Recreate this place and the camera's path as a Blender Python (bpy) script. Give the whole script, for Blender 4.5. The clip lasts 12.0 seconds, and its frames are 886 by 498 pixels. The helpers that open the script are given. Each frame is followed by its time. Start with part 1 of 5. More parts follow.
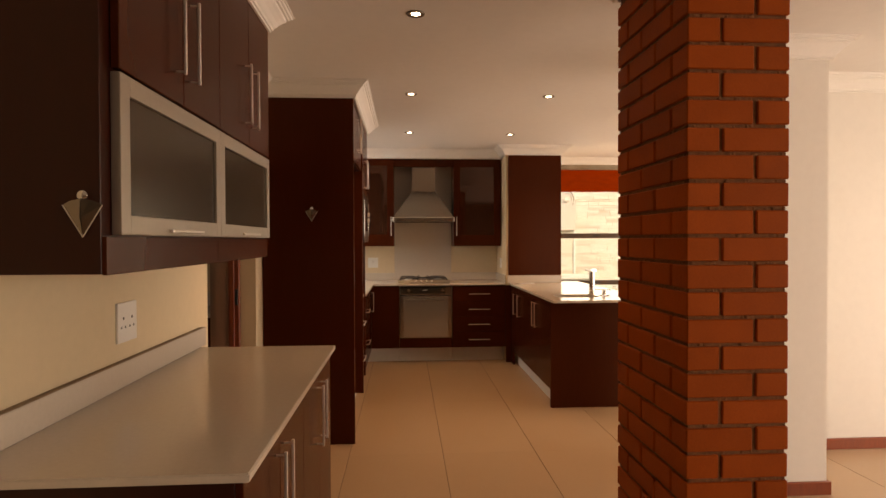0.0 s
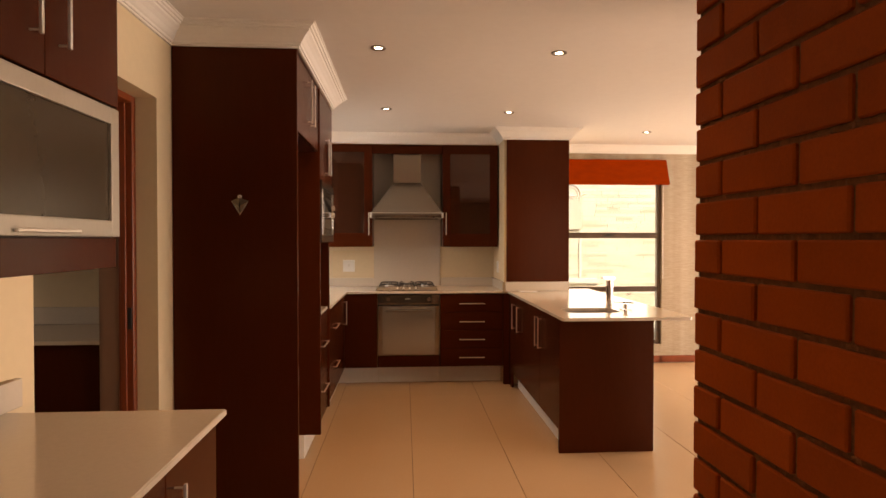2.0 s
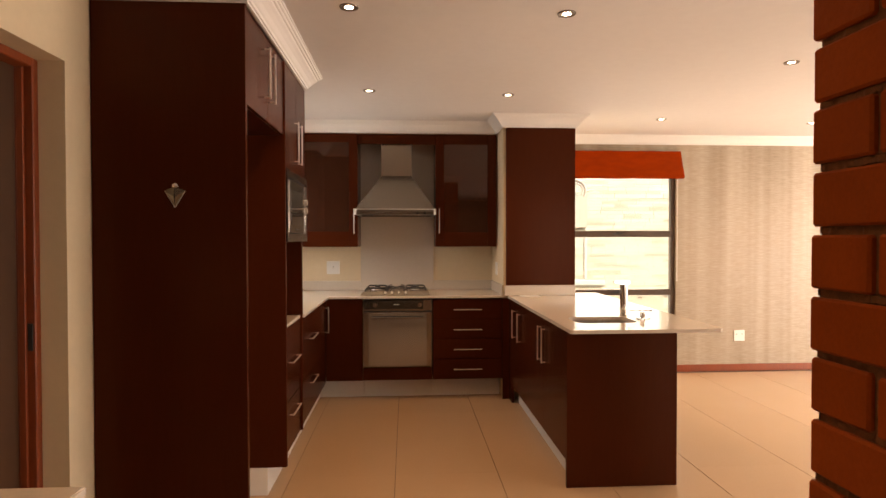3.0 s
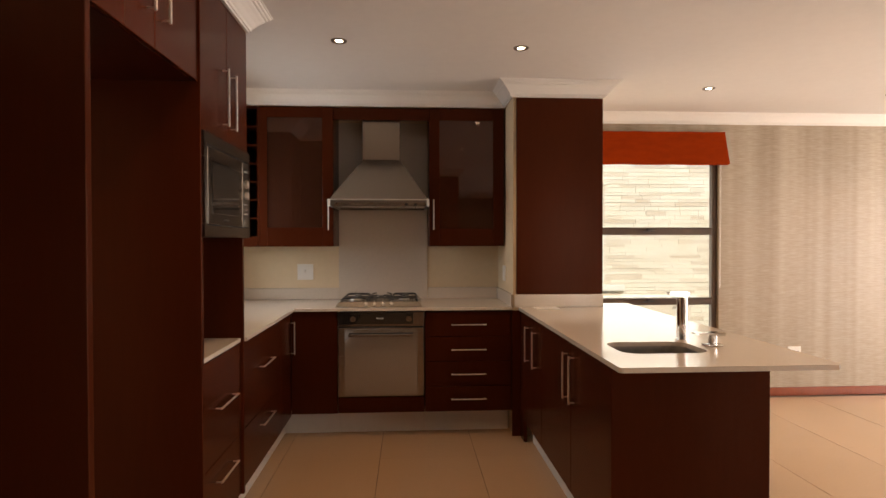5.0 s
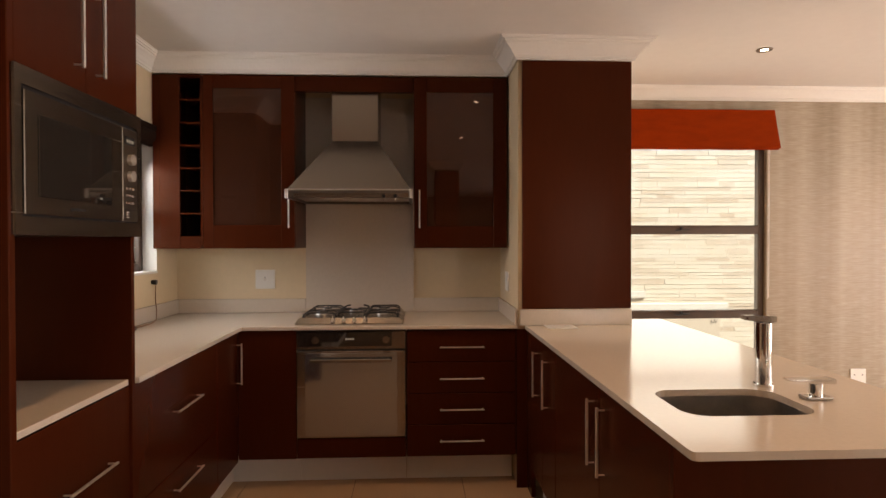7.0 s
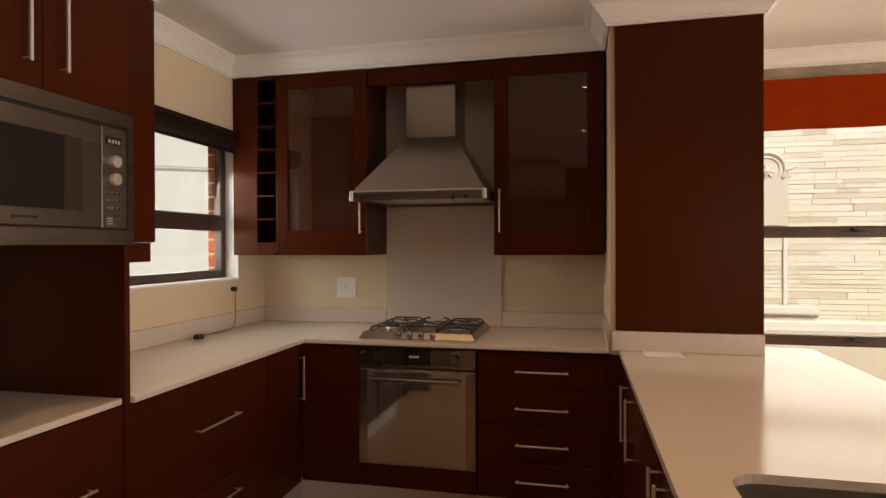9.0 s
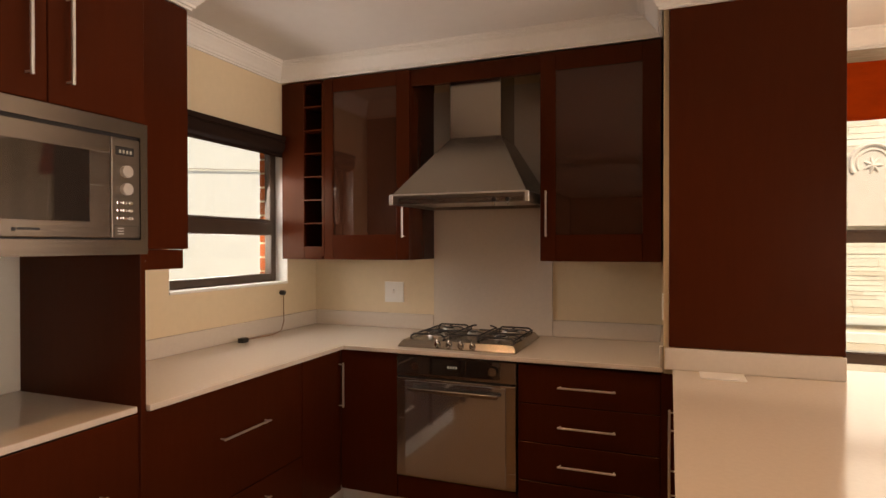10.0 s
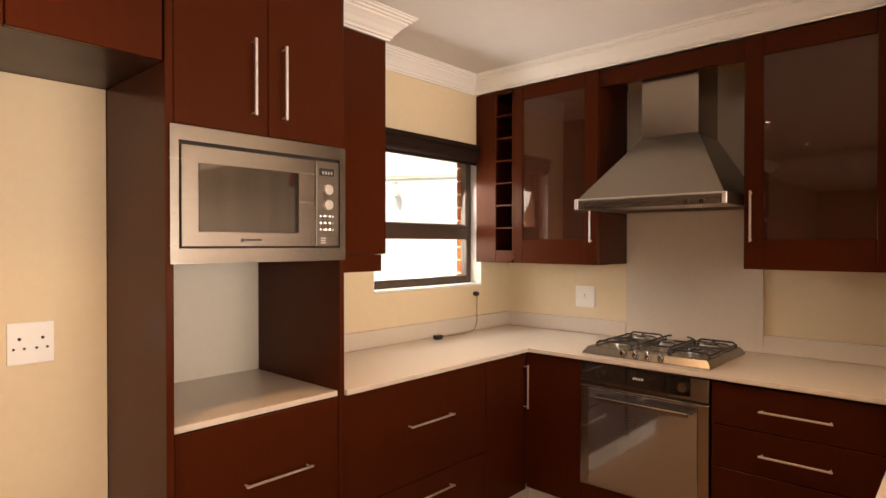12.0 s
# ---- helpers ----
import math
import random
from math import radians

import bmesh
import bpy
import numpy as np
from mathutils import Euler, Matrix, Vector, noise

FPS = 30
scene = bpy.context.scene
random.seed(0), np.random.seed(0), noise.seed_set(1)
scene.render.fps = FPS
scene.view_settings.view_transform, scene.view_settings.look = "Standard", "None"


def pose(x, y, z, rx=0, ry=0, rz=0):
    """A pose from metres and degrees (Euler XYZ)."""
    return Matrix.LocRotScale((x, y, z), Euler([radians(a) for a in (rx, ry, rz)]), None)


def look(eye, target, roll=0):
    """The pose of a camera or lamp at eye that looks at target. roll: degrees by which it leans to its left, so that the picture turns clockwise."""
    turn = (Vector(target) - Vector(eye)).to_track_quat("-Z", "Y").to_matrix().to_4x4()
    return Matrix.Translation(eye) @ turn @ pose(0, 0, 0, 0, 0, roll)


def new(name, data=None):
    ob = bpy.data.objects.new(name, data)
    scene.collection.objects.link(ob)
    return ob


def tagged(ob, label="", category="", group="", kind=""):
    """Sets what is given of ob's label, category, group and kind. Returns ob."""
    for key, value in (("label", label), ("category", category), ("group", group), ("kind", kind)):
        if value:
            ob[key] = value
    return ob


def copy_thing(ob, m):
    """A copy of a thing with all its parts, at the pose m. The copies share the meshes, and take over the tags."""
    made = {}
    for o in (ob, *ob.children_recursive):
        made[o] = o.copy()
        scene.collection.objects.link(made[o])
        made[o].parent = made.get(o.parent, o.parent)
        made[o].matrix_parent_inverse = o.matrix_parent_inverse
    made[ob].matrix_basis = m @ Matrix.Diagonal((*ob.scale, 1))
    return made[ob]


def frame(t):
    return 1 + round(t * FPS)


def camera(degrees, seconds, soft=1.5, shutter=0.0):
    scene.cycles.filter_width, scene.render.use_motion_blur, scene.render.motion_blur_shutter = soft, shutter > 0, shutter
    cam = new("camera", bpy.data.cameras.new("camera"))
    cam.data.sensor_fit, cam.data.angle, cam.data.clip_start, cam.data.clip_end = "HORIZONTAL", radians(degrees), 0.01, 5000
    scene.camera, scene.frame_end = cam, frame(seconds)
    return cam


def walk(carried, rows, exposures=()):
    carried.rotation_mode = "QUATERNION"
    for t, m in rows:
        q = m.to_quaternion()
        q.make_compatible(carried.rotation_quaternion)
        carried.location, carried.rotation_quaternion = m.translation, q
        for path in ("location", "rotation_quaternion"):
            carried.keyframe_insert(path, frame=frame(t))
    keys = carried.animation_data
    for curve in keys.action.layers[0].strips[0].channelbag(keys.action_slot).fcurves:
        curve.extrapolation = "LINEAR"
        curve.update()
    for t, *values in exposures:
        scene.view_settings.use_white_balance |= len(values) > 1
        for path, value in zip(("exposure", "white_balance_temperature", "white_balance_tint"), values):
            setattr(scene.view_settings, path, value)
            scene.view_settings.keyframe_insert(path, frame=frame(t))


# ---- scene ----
cam = camera(74.4, 12.0)
PATH = [
    (0, (0.065, -0.079, 1.387), (0.195, 1.917, 1.358), -0.2),
    (0.5, (0.096, 0.117, 1.386), (0.228, 2.112, 1.355), -0.2),
    (1, (0.14, 0.368, 1.39), (0.272, 2.364, 1.359), -0.2),
    (1.5, (0.21, 0.636, 1.396), (0.344, 2.632, 1.362), -0.2),
    (2, (0.257, 0.932, 1.394), (0.389, 2.928, 1.362), -0.0),
    (2.5, (0.3, 1.188, 1.386), (0.43, 3.183, 1.35), -0.1),
    (3, (0.373, 1.475, 1.388), (0.499, 3.471, 1.355), -0.1),
    (5, (0.488, 2.471, 1.36), (0.606, 4.468, 1.333), -0.1),
    (5.5, (0.508, 2.693, 1.356), (0.62, 4.689, 1.331), 0.0),
    (6, (0.537, 2.898, 1.348), (0.646, 4.895, 1.321), 0.1),
    (6.5, (0.59, 3.106, 1.352), (0.696, 5.103, 1.326), 0.0),
    (8.5, (0.927, 3.691, 1.371), (0.707, 5.679, 1.36), -0.2),
    (9, (1.067, 3.756, 1.369), (0.62, 5.706, 1.36), -0.2),
    (9.5, (1.162, 3.877, 1.376), (0.587, 5.793, 1.364), -0.1),
    (10, (1.24, 3.948, 1.405), (0.515, 5.811, 1.39), -0.1),
    (10.5, (1.284, 3.988, 1.422), (0.401, 5.782, 1.407), -0.1),
    (11, (1.344, 4.001, 1.431), (0.256, 5.679, 1.417), -0.2),
    (11.5, (1.39, 3.999, 1.437), (0.157, 5.573, 1.419), 0.1),
    (12, (1.401, 3.989, 1.435), (0.054, 5.468, 1.417), 0.0),
]
walk(cam, [(t, look(eye, target, roll)) for t, eye, target, roll in PATH],
     [(0.0, 0.50, 9000, 24), (1.5, 0.74, 9300, 27), (3.0, 0.84, 8000, 22), (5.5, 0.37, 7200, 19), (6.5, 0.40, 7300, 21), (8.5, 0.24, 7300, 21), (9.5, 0.33, 7700, 22), (10.5, 0.66, 8300, 23), (12.0, 1.12, 8000, 21)])

# ---- world, sun and large lights ----
SUN_UP, SUN_TURN = 48.0, 147.0
world = bpy.data.worlds.new("sky")
scene.world = world
world.use_nodes = True
sky = world.node_tree.nodes.new("ShaderNodeTexSky")
sky.sky_type, sky.sun_disc = "NISHITA", False
sky.sun_elevation, sky.sun_rotation = radians(SUN_UP), radians(SUN_TURN)
back = world.node_tree.nodes["Background"]
back.inputs["Strength"].default_value = 0.15
world.node_tree.links.new(sky.outputs[0], back.inputs["Color"])

sun = new("sun", bpy.data.lights.new("sun", "SUN"))
sun.data.energy, sun.data.angle, sun.data.color = 5.0, radians(0.5), (1.0, 0.95, 0.88)
a, e = radians(SUN_TURN), radians(SUN_UP)
sun_way = Vector((math.sin(a) * math.cos(e), math.cos(a) * math.cos(e), math.sin(e)))
sun.matrix_world = look(sun_way * 20, (0, 0, 0))


def window_light(name, eye, target, wide, high, watts, color=(1.0, 0.97, 0.93)):
    """An area lamp standing in for the sky's light at an opening."""
    lamp = new(name, bpy.data.lights.new(name, "AREA"))
    lamp.data.shape, lamp.data.size, lamp.data.size_y = "RECTANGLE", wide, high
    lamp.data.energy, lamp.data.color = watts, color
    lamp.matrix_world = look(eye, target)
    return lamp


# Added lamp: daylight from an unseen east side of the dining room.
window_light("fill_dining_east", (6.75, 5.4, 1.1), (0.0, 5.4, -0.8), 3.2, 2.0, 108, (0.99, 0.98, 0.97))
# Two lamps added out of view in the lounge to light recess and column.
window_light("fill_lounge_east", (4.35, 2.2, 1.1), (0.0, 2.5, 0.7), 1.8, 2.0, 27)
window_light("fill_lounge_southeast", (4.35, -1.2, 1.3), (0.6, 1.9, 1.1), 1.7, 1.6, 37)
window_light("sky_dining_window", (2.55, 7.62, 1.1), (2.55, 4.0, 0.6), 1.1, 1.7, 9)
window_light("sky_kitchen_window", (-1.12, 6.4, 1.55), (1.4, 6.2, 0.2), 0.8, 0.60, 11, (0.88, 0.94, 1.0))
# Added lamp out of view that brightens the scullery.
window_light("fill_scullery_west", (-3.85, 3.2, 1.6), (-1.0, 3.2, 1.0), 1.0, 0.9, 3)


# ---- materials ----
def shader(name, color, rough=0.5, metal=0.0, second=None, grain=6.0, grain_mix=0.3, stretch=(1, 1, 1), bump=0.0, bump_scale=60.0,
           rough_vary=0.08, coat=0.0, vary_piece=0.0, emit=None, spec=0.5, spec_tint=None, second_grain=None, island=None):
    """A principled material with colour varied at two scales, bump and uneven gloss."""
    m = bpy.data.materials.new(name)
    m.use_nodes = True
    n, l = m.node_tree.nodes, m.node_tree.links
    b = n["Principled BSDF"]
    b.inputs["Metallic"].default_value = metal
    b.inputs["Specular IOR Level"].default_value = spec
    if spec_tint:
        b.inputs["Specular Tint"].default_value = (*spec_tint, 1)
    if coat:
        b.inputs["Coat Weight"].default_value, b.inputs["Coat Roughness"].default_value = coat, 0.08
    tc = n.new("ShaderNodeTexCoord")
    geo = n.new("ShaderNodeNewGeometry")
    mp = n.new("ShaderNodeMapping")
    mp.inputs["Scale"].default_value = stretch
    l.new(geo.outputs["Position"], mp.inputs["Vector"])
    big = n.new("ShaderNodeTexNoise")
    big.inputs["Scale"].default_value, big.inputs["Detail"].default_value = grain, 6
    l.new(mp.outputs[0], big.inputs["Vector"])
    fine = n.new("ShaderNodeTexNoise")
    fine.inputs["Scale"].default_value, fine.inputs["Detail"].default_value = second_grain or grain * 14, 4
    l.new(mp.outputs[0], fine.inputs["Vector"])
    blend = n.new("ShaderNodeMath")
    blend.operation = "MULTIPLY_ADD"
    blend.inputs[1].default_value = 0.5
    l.new(big.outputs["Fac"], blend.inputs[0])
    half = n.new("ShaderNodeMath")
    half.operation = "MULTIPLY"
    half.inputs[1].default_value = 0.5
    l.new(fine.outputs["Fac"], half.inputs[0])
    l.new(half.outputs[0], blend.inputs[2])
    ramp = n.new("ShaderNodeValToRGB")
    ramp.color_ramp.elements[0].position, ramp.color_ramp.elements[1].position = 0.35, 0.65
    second = second or tuple(c * (1 - grain_mix) for c in color)
    ramp.color_ramp.elements[0].color, ramp.color_ramp.elements[1].color = (*second, 1), (*color, 1)
    l.new(blend.outputs[0], ramp.inputs[0])
    out = ramp.outputs[0]
    if vary_piece:
        info = n.new("ShaderNodeObjectInfo")
        hsv = n.new("ShaderNodeHueSaturation")
        mr = n.new("ShaderNodeMapRange")
        mr.inputs["To Min"].default_value, mr.inputs["To Max"].default_value = 1 - vary_piece, 1 + vary_piece
        l.new(info.outputs["Random"], mr.inputs["Value"])
        l.new(mr.outputs[0], hsv.inputs["Value"])
        l.new(out, hsv.inputs["Color"])
        out = hsv.outputs[0]
    if island:
        cut, tone = n.new("ShaderNodeMapRange"), n.new("ShaderNodeMix")
        tone.data_type = "RGBA"
        cut.inputs["From Min"].default_value, cut.inputs["From Max"].default_value = 0.62, 1.0
        cut.inputs["To Min"].default_value, cut.inputs["To Max"].default_value = 0.0, 0.5
        l.new(geo.outputs["Random Per Island"], cut.inputs["Value"])
        l.new(cut.outputs[0], tone.inputs[0])
        l.new(out, tone.inputs[6])
        tone.inputs[7].default_value = (*island, 1)
        out = tone.outputs[2]
    l.new(out, b.inputs["Base Color"])
    rr = n.new("ShaderNodeMapRange")
    rr.inputs["To Min"].default_value, rr.inputs["To Max"].default_value = max(0.01, rough - rough_vary), min(1, rough + rough_vary)
    l.new(big.outputs["Fac"], rr.inputs["Value"])
    l.new(rr.outputs[0], b.inputs["Roughness"])
    if bump:
        bn = n.new("ShaderNodeTexNoise")
        bn.inputs["Scale"].default_value, bn.inputs["Detail"].default_value = bump_scale, 5
        l.new(mp.outputs[0], bn.inputs["Vector"])
        bp = n.new("ShaderNodeBump")
        bp.inputs["Strength"].default_value, bp.inputs["Distance"].default_value = bump, 0.003
        l.new(bn.outputs["Fac"], bp.inputs["Height"])
        l.new(bp.outputs[0], b.inputs["Normal"])
    if emit:
        b.inputs["Emission Color"].default_value, b.inputs["Emission Strength"].default_value = (*emit[0], 1), emit[1]
    return m


def glass(name, color=(0.9, 0.95, 0.93), rough=0.0, clear=0.85, ior=1.5, tint=None):
    """Thin glazing: mostly clear, mirror-like at grazing angles."""
    m = bpy.data.materials.new(name)
    m.use_nodes = True
    n, l = m.node_tree.nodes, m.node_tree.links
    n.clear()
    out, mix = n.new("ShaderNodeOutputMaterial"), n.new("ShaderNodeMixShader")
    tr, gl, fr = n.new("ShaderNodeBsdfTransparent"), n.new("ShaderNodeBsdfGlossy"), n.new("ShaderNodeMath")
    facing, steep = n.new("ShaderNodeLayerWeight"), n.new("ShaderNodeMath")
    facing.inputs["Blend"].default_value = 0.5
    steep.operation, fr.operation = "POWER", "MULTIPLY_ADD"
    steep.inputs[1].default_value = 4.0
    face_on = ((ior - 1) / (ior + 1)) ** 2
    fr.inputs[1].default_value, fr.inputs[2].default_value = 1 - face_on, face_on
    l.new(facing.outputs["Facing"], steep.inputs[0])
    l.new(steep.outputs[0], fr.inputs[0])
    tr.inputs["Color"].default_value = (*[c * clear for c in color], 1)
    gl.inputs["Roughness"].default_value = rough
    if tint:
        gl.inputs["Color"].default_value = (1.0, 0.80, 0.72, 1)
    l.new(fr.outputs[0], mix.inputs[0])
    body = tr
    if tint:
        body, haze = n.new("ShaderNodeMixShader"), n.new("ShaderNodeBsdfDiffuse")
        haze.inputs["Color"].default_value = (*tint, 1)
        body.inputs[0].default_value = 0.55
        l.new(tr.outputs[0], body.inputs[1])
        l.new(haze.outputs[0], body.inputs[2])
    l.new(body.outputs[0], mix.inputs[1])
    l.new(gl.outputs[0], mix.inputs[2])
    l.new(mix.outputs[0], out.inputs[0])
    return m


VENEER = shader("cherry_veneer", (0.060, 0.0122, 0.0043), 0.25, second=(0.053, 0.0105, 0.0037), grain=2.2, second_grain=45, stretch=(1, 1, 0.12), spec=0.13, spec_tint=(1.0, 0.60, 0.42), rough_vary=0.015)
# Darker copy of the veneer: shade on carcasses and recesses put into the colour.
VENEER_SHADED = shader("cherry_veneer_shaded", (0.036, 0.0066, 0.0026), 0.32, second=(0.030, 0.0054, 0.0021), grain=3, stretch=(1, 1, 0.18), spec=0.25)
# Near-black colour that stands for shade in gaps and hollows.
DARK = shader("gap_shade", (0.012, 0.007, 0.006), 0.7)
STEEL = shader("brushed_steel", (0.31, 0.272, 0.232), 0.25, 1.0, second=(0.265, 0.232, 0.198), grain=9, stretch=(0.3, 0.3, 14), rough_vary=0.06)
HOODSTEEL = shader("satin_hood_steel", (0.33, 0.28, 0.228), 0.27, 1.0, second=(0.32, 0.272, 0.222), grain=3, second_grain=60, stretch=(1, 1, 0.2), rough_vary=0.006)
PANELSTEEL = shader("dull_panel_steel", (0.24, 0.205, 0.17), 0.34, 1.0, grain=9, grain_mix=0.12, stretch=(0.3, 0.3, 14))
CHROME = shader("polished_chrome", (0.80, 0.79, 0.77), 0.08, 1.0, grain_mix=0.05, rough_vary=0.03)
HANDLE = shader("satin_nickel", (0.74, 0.70, 0.64), 0.40, 0.80, grain_mix=0.08)
BRONZE = shader("dull_rim_metal", (0.22, 0.18, 0.14), 0.45, 0.8, grain_mix=0.1)
ALU = shader("matt_aluminium", (0.46, 0.425, 0.37), 0.42, 0.85, grain_mix=0.06, stretch=(1, 1, 0.3))
QUARTZ = shader("quartz_top", (0.65, 0.575, 0.485), 0.14, second=(0.61, 0.54, 0.455), grain=70, second_grain=900, rough_vary=0.03)
WALL = shader("cream_wall", (0.72, 0.585, 0.39), 0.75, grain=2, grain_mix=0.05, bump=0.12, bump_scale=160)
PLASTER = shader("white_plaster", (0.78, 0.75, 0.69), 0.8, grain=1.6, grain_mix=0.04, bump=0.08, bump_scale=140)
CEIL = shader("ceiling_paint", (0.76, 0.74, 0.70), 0.85, grain=1.2, grain_mix=0.04, bump=0.05, bump_scale=120)
CORNICE = shader("cornice_paint", (0.82, 0.80, 0.75), 0.6, grain=4, grain_mix=0.04, bump=0.05)
TILE = shader("cream_porcelain", (0.50, 0.335, 0.205), 0.26, second=(0.48, 0.318, 0.19), grain=1.6, second_grain=60, vary_piece=0.03, rough_vary=0.02, bump=0.03, bump_scale=220)
GROUT = shader("floor_grout", (0.16, 0.11, 0.075), 0.9, grain=40)
BRICK = shader("red_face_brick", (0.375, 0.076, 0.014), 0.55, second=(0.31, 0.060, 0.012), grain=9, second_grain=160, vary_piece=0.10, stretch=(1.2, 1.2, 1.0), bump=0.25, bump_scale=70, spec=0.10, spec_tint=(1.0, 0.7, 0.5))
MORTAR = shader("brown_mortar", (0.27, 0.105, 0.040), 0.95, grain=60, grain_mix=0.5, bump=1.0, bump_scale=110)
WOOD = shader("mahogany_trim", (0.26, 0.052, 0.014), 0.34, second=(0.19, 0.036, 0.010), grain=6, stretch=(1, 1, 0.2), bump=0.06)
BLACK = shader("black_enamel", (0.018, 0.017, 0.017), 0.35, grain=30)
IRON = shader("cast_iron", (0.03, 0.028, 0.027), 0.55, grain=50, bump=0.4, bump_scale=200)
BLACKGLASS = shader("smoked_glass", (0.010, 0.008, 0.007), 0.05, grain_mix=0.05, spec=0.6, rough_vary=0.02)
OVENGLASS = shader("mirror_oven_glass", (0.37, 0.38, 0.40), 0.06, 0.85, grain_mix=0.05, rough_vary=0.02)
PANELGLASS = shader("brown_panel_glass", (0.10, 0.085, 0.072), 0.035, 0.8, grain_mix=0.05, rough_vary=0.02)
CABGLASS = glass("cabinet_glass", (0.60, 0.42, 0.32), 0.02, 0.42, 1.6, (0.078, 0.027, 0.014))
FROST = shader("frosted_glass", (0.034, 0.024, 0.014), 0.24, grain=3, grain_mix=0.10, spec=0.36, spec_tint=(1.0, 0.72, 0.5), rough_vary=0.02)
PANE = glass("window_glass", clear=0.97)
FRAME = shader("bronze_aluminium", (0.095, 0.062, 0.044), 0.38, 0.3, grain=12)
BLINDRED = shader("rust_blind_cloth", (0.31, 0.034, 0.0035), 0.9, second=(0.23, 0.024, 0.0025), grain=8, second_grain=240, stretch=(1, 1, 3), bump=0.3, bump_scale=300, spec=0.05)
BLINDDARK = shader("dark_blind_cloth", (0.024, 0.011, 0.007), 0.85, grain=20, spec=0.15)
# Mid-dark tone for unseen lounge walls, to hold down bounce and reflections.
TAUPE = shader("unseen_wall_taupe", (0.24, 0.18, 0.13), 0.8, grain=2, grain_mix=0.06, bump=0.1)
PALE = shader("pale_board", (0.66, 0.60, 0.50), 0.5, grain=3, grain_mix=0.03)
DOORBROWN = shader("brown_satin", (0.30, 0.175, 0.115), 0.5, grain=2, grain_mix=0.06)
PLASTIC = shader("white_plastic", (0.80, 0.78, 0.73), 0.35, grain_mix=0.03)
HOLE = shader("socket_hole", (0.02, 0.02, 0.02), 0.6)
SEAM = shader("silicone_shadow_line", (0.30, 0.20, 0.11), 0.6)
LAMP = shader("lamp_lens", (0.9, 0.85, 0.75), 0.4, emit=((1.0, 0.86, 0.66), 9))
DISPLAY = shader("lit_digits", (0.3, 0.28, 0.2), 0.4, emit=((1.0, 0.95, 0.8), 0.12))
OUTWALL = shader("outside_render", (0.82, 0.79, 0.72), 0.9, grain=2, grain_mix=0.08, bump=0.3)
STONE = shader("ledge_stone", (0.86, 0.81, 0.71), 0.85, second=(0.76, 0.66, 0.51), grain=1.3, second_grain=30, bump=0.4, bump_scale=40, stretch=(1, 1, 3), island=(0.46, 0.31, 0.20))
PLAQUE = shader("weathered_plaque", (0.74, 0.64, 0.55), 0.9, second=(0.66, 0.56, 0.47), grain=9, bump=0.4, bump_scale=30)
EARTH = shader("paving", (0.55, 0.50, 0.42), 0.9, grain=5, grain_mix=0.3, bump=0.5)
ROOF = shader("roof_slab", (0.5, 0.48, 0.45), 0.9, grain=3)
SINKSTEEL = shader("sink_steel", (0.50, 0.47, 0.43), 0.34, 1.0, grain=30)


def wallpaper():
    """Grasscloth: fine level fibres, with soft upright bands of sheen put into the colour."""
    m = bpy.data.materials.new("grasscloth_wallpaper")
    m.use_nodes = True
    n, l = m.node_tree.nodes, m.node_tree.links
    b = n["Principled BSDF"]
    geo = n.new("ShaderNodeNewGeometry")
    def band(scale, detail, size):
        mp, t = n.new("ShaderNodeMapping"), n.new("ShaderNodeTexNoise")
        mp.inputs["Scale"].default_value = scale
        t.inputs["Scale"].default_value, t.inputs["Detail"].default_value = size, detail
        l.new(geo.outputs["Position"], mp.inputs["Vector"])
        l.new(mp.outputs[0], t.inputs["Vector"])
        return t.outputs["Fac"]
    # fib: the fibres; wide: the sheen, painted as lighter upright bands.
    fib, wide = band((0.7, 0.7, 9.0), 8, 18.0), band((1.0, 1.0, 0.02), 2, 5.0)
    mix = n.new("ShaderNodeMath")
    mix.operation = "MULTIPLY_ADD"
    mix.inputs[1].default_value = 0.55
    l.new(fib, mix.inputs[0])
    l.new(wide, mix.inputs[2])
    ramp = n.new("ShaderNodeValToRGB")
    ramp.color_ramp.elements[0].position, ramp.color_ramp.elements[1].position = 0.60, 1.0
    ramp.color_ramp.elements[0].color, ramp.color_ramp.elements[1].color = (0.27, 0.205, 0.135, 1), (0.46, 0.39, 0.295, 1)
    half = n.new("ShaderNodeMath")
    half.operation = "MULTIPLY"
    half.inputs[1].default_value = 1.0
    l.new(mix.outputs[0], half.inputs[0])
    l.new(half.outputs[0], ramp.inputs[0])
    l.new(ramp.outputs[0], b.inputs["Base Color"])
    b.inputs["Roughness"].default_value = 0.45
    bp = n.new("ShaderNodeBump")
    bp.inputs["Strength"].default_value, bp.inputs["Distance"].default_value = 0.35, 0.002
    l.new(fib, bp.inputs["Height"])
    l.new(bp.outputs[0], b.inputs["Normal"])
    return m


PAPER = wallpaper()


# ---- mesh helpers ----
def box(bm, x0, x1, y0, y1, z0, z1, edge=0.0, seg=1):
    """A block with softened edges, added to bm."""
    made = bmesh.ops.create_cube(bm, size=1.0)["verts"]
    for v in made:
        v.co = Vector(((x0 + x1) / 2 + v.co.x * (x1 - x0), (y0 + y1) / 2 + v.co.y * (y1 - y0), (z0 + z1) / 2 + v.co.z * (z1 - z0)))
    if edge:
        edges = {ed for v in made for ed in v.link_edges}
        bmesh.ops.bevel(bm, geom=list(edges), offset=edge, segments=seg, affect="EDGES", profile=0.7)
    return bm


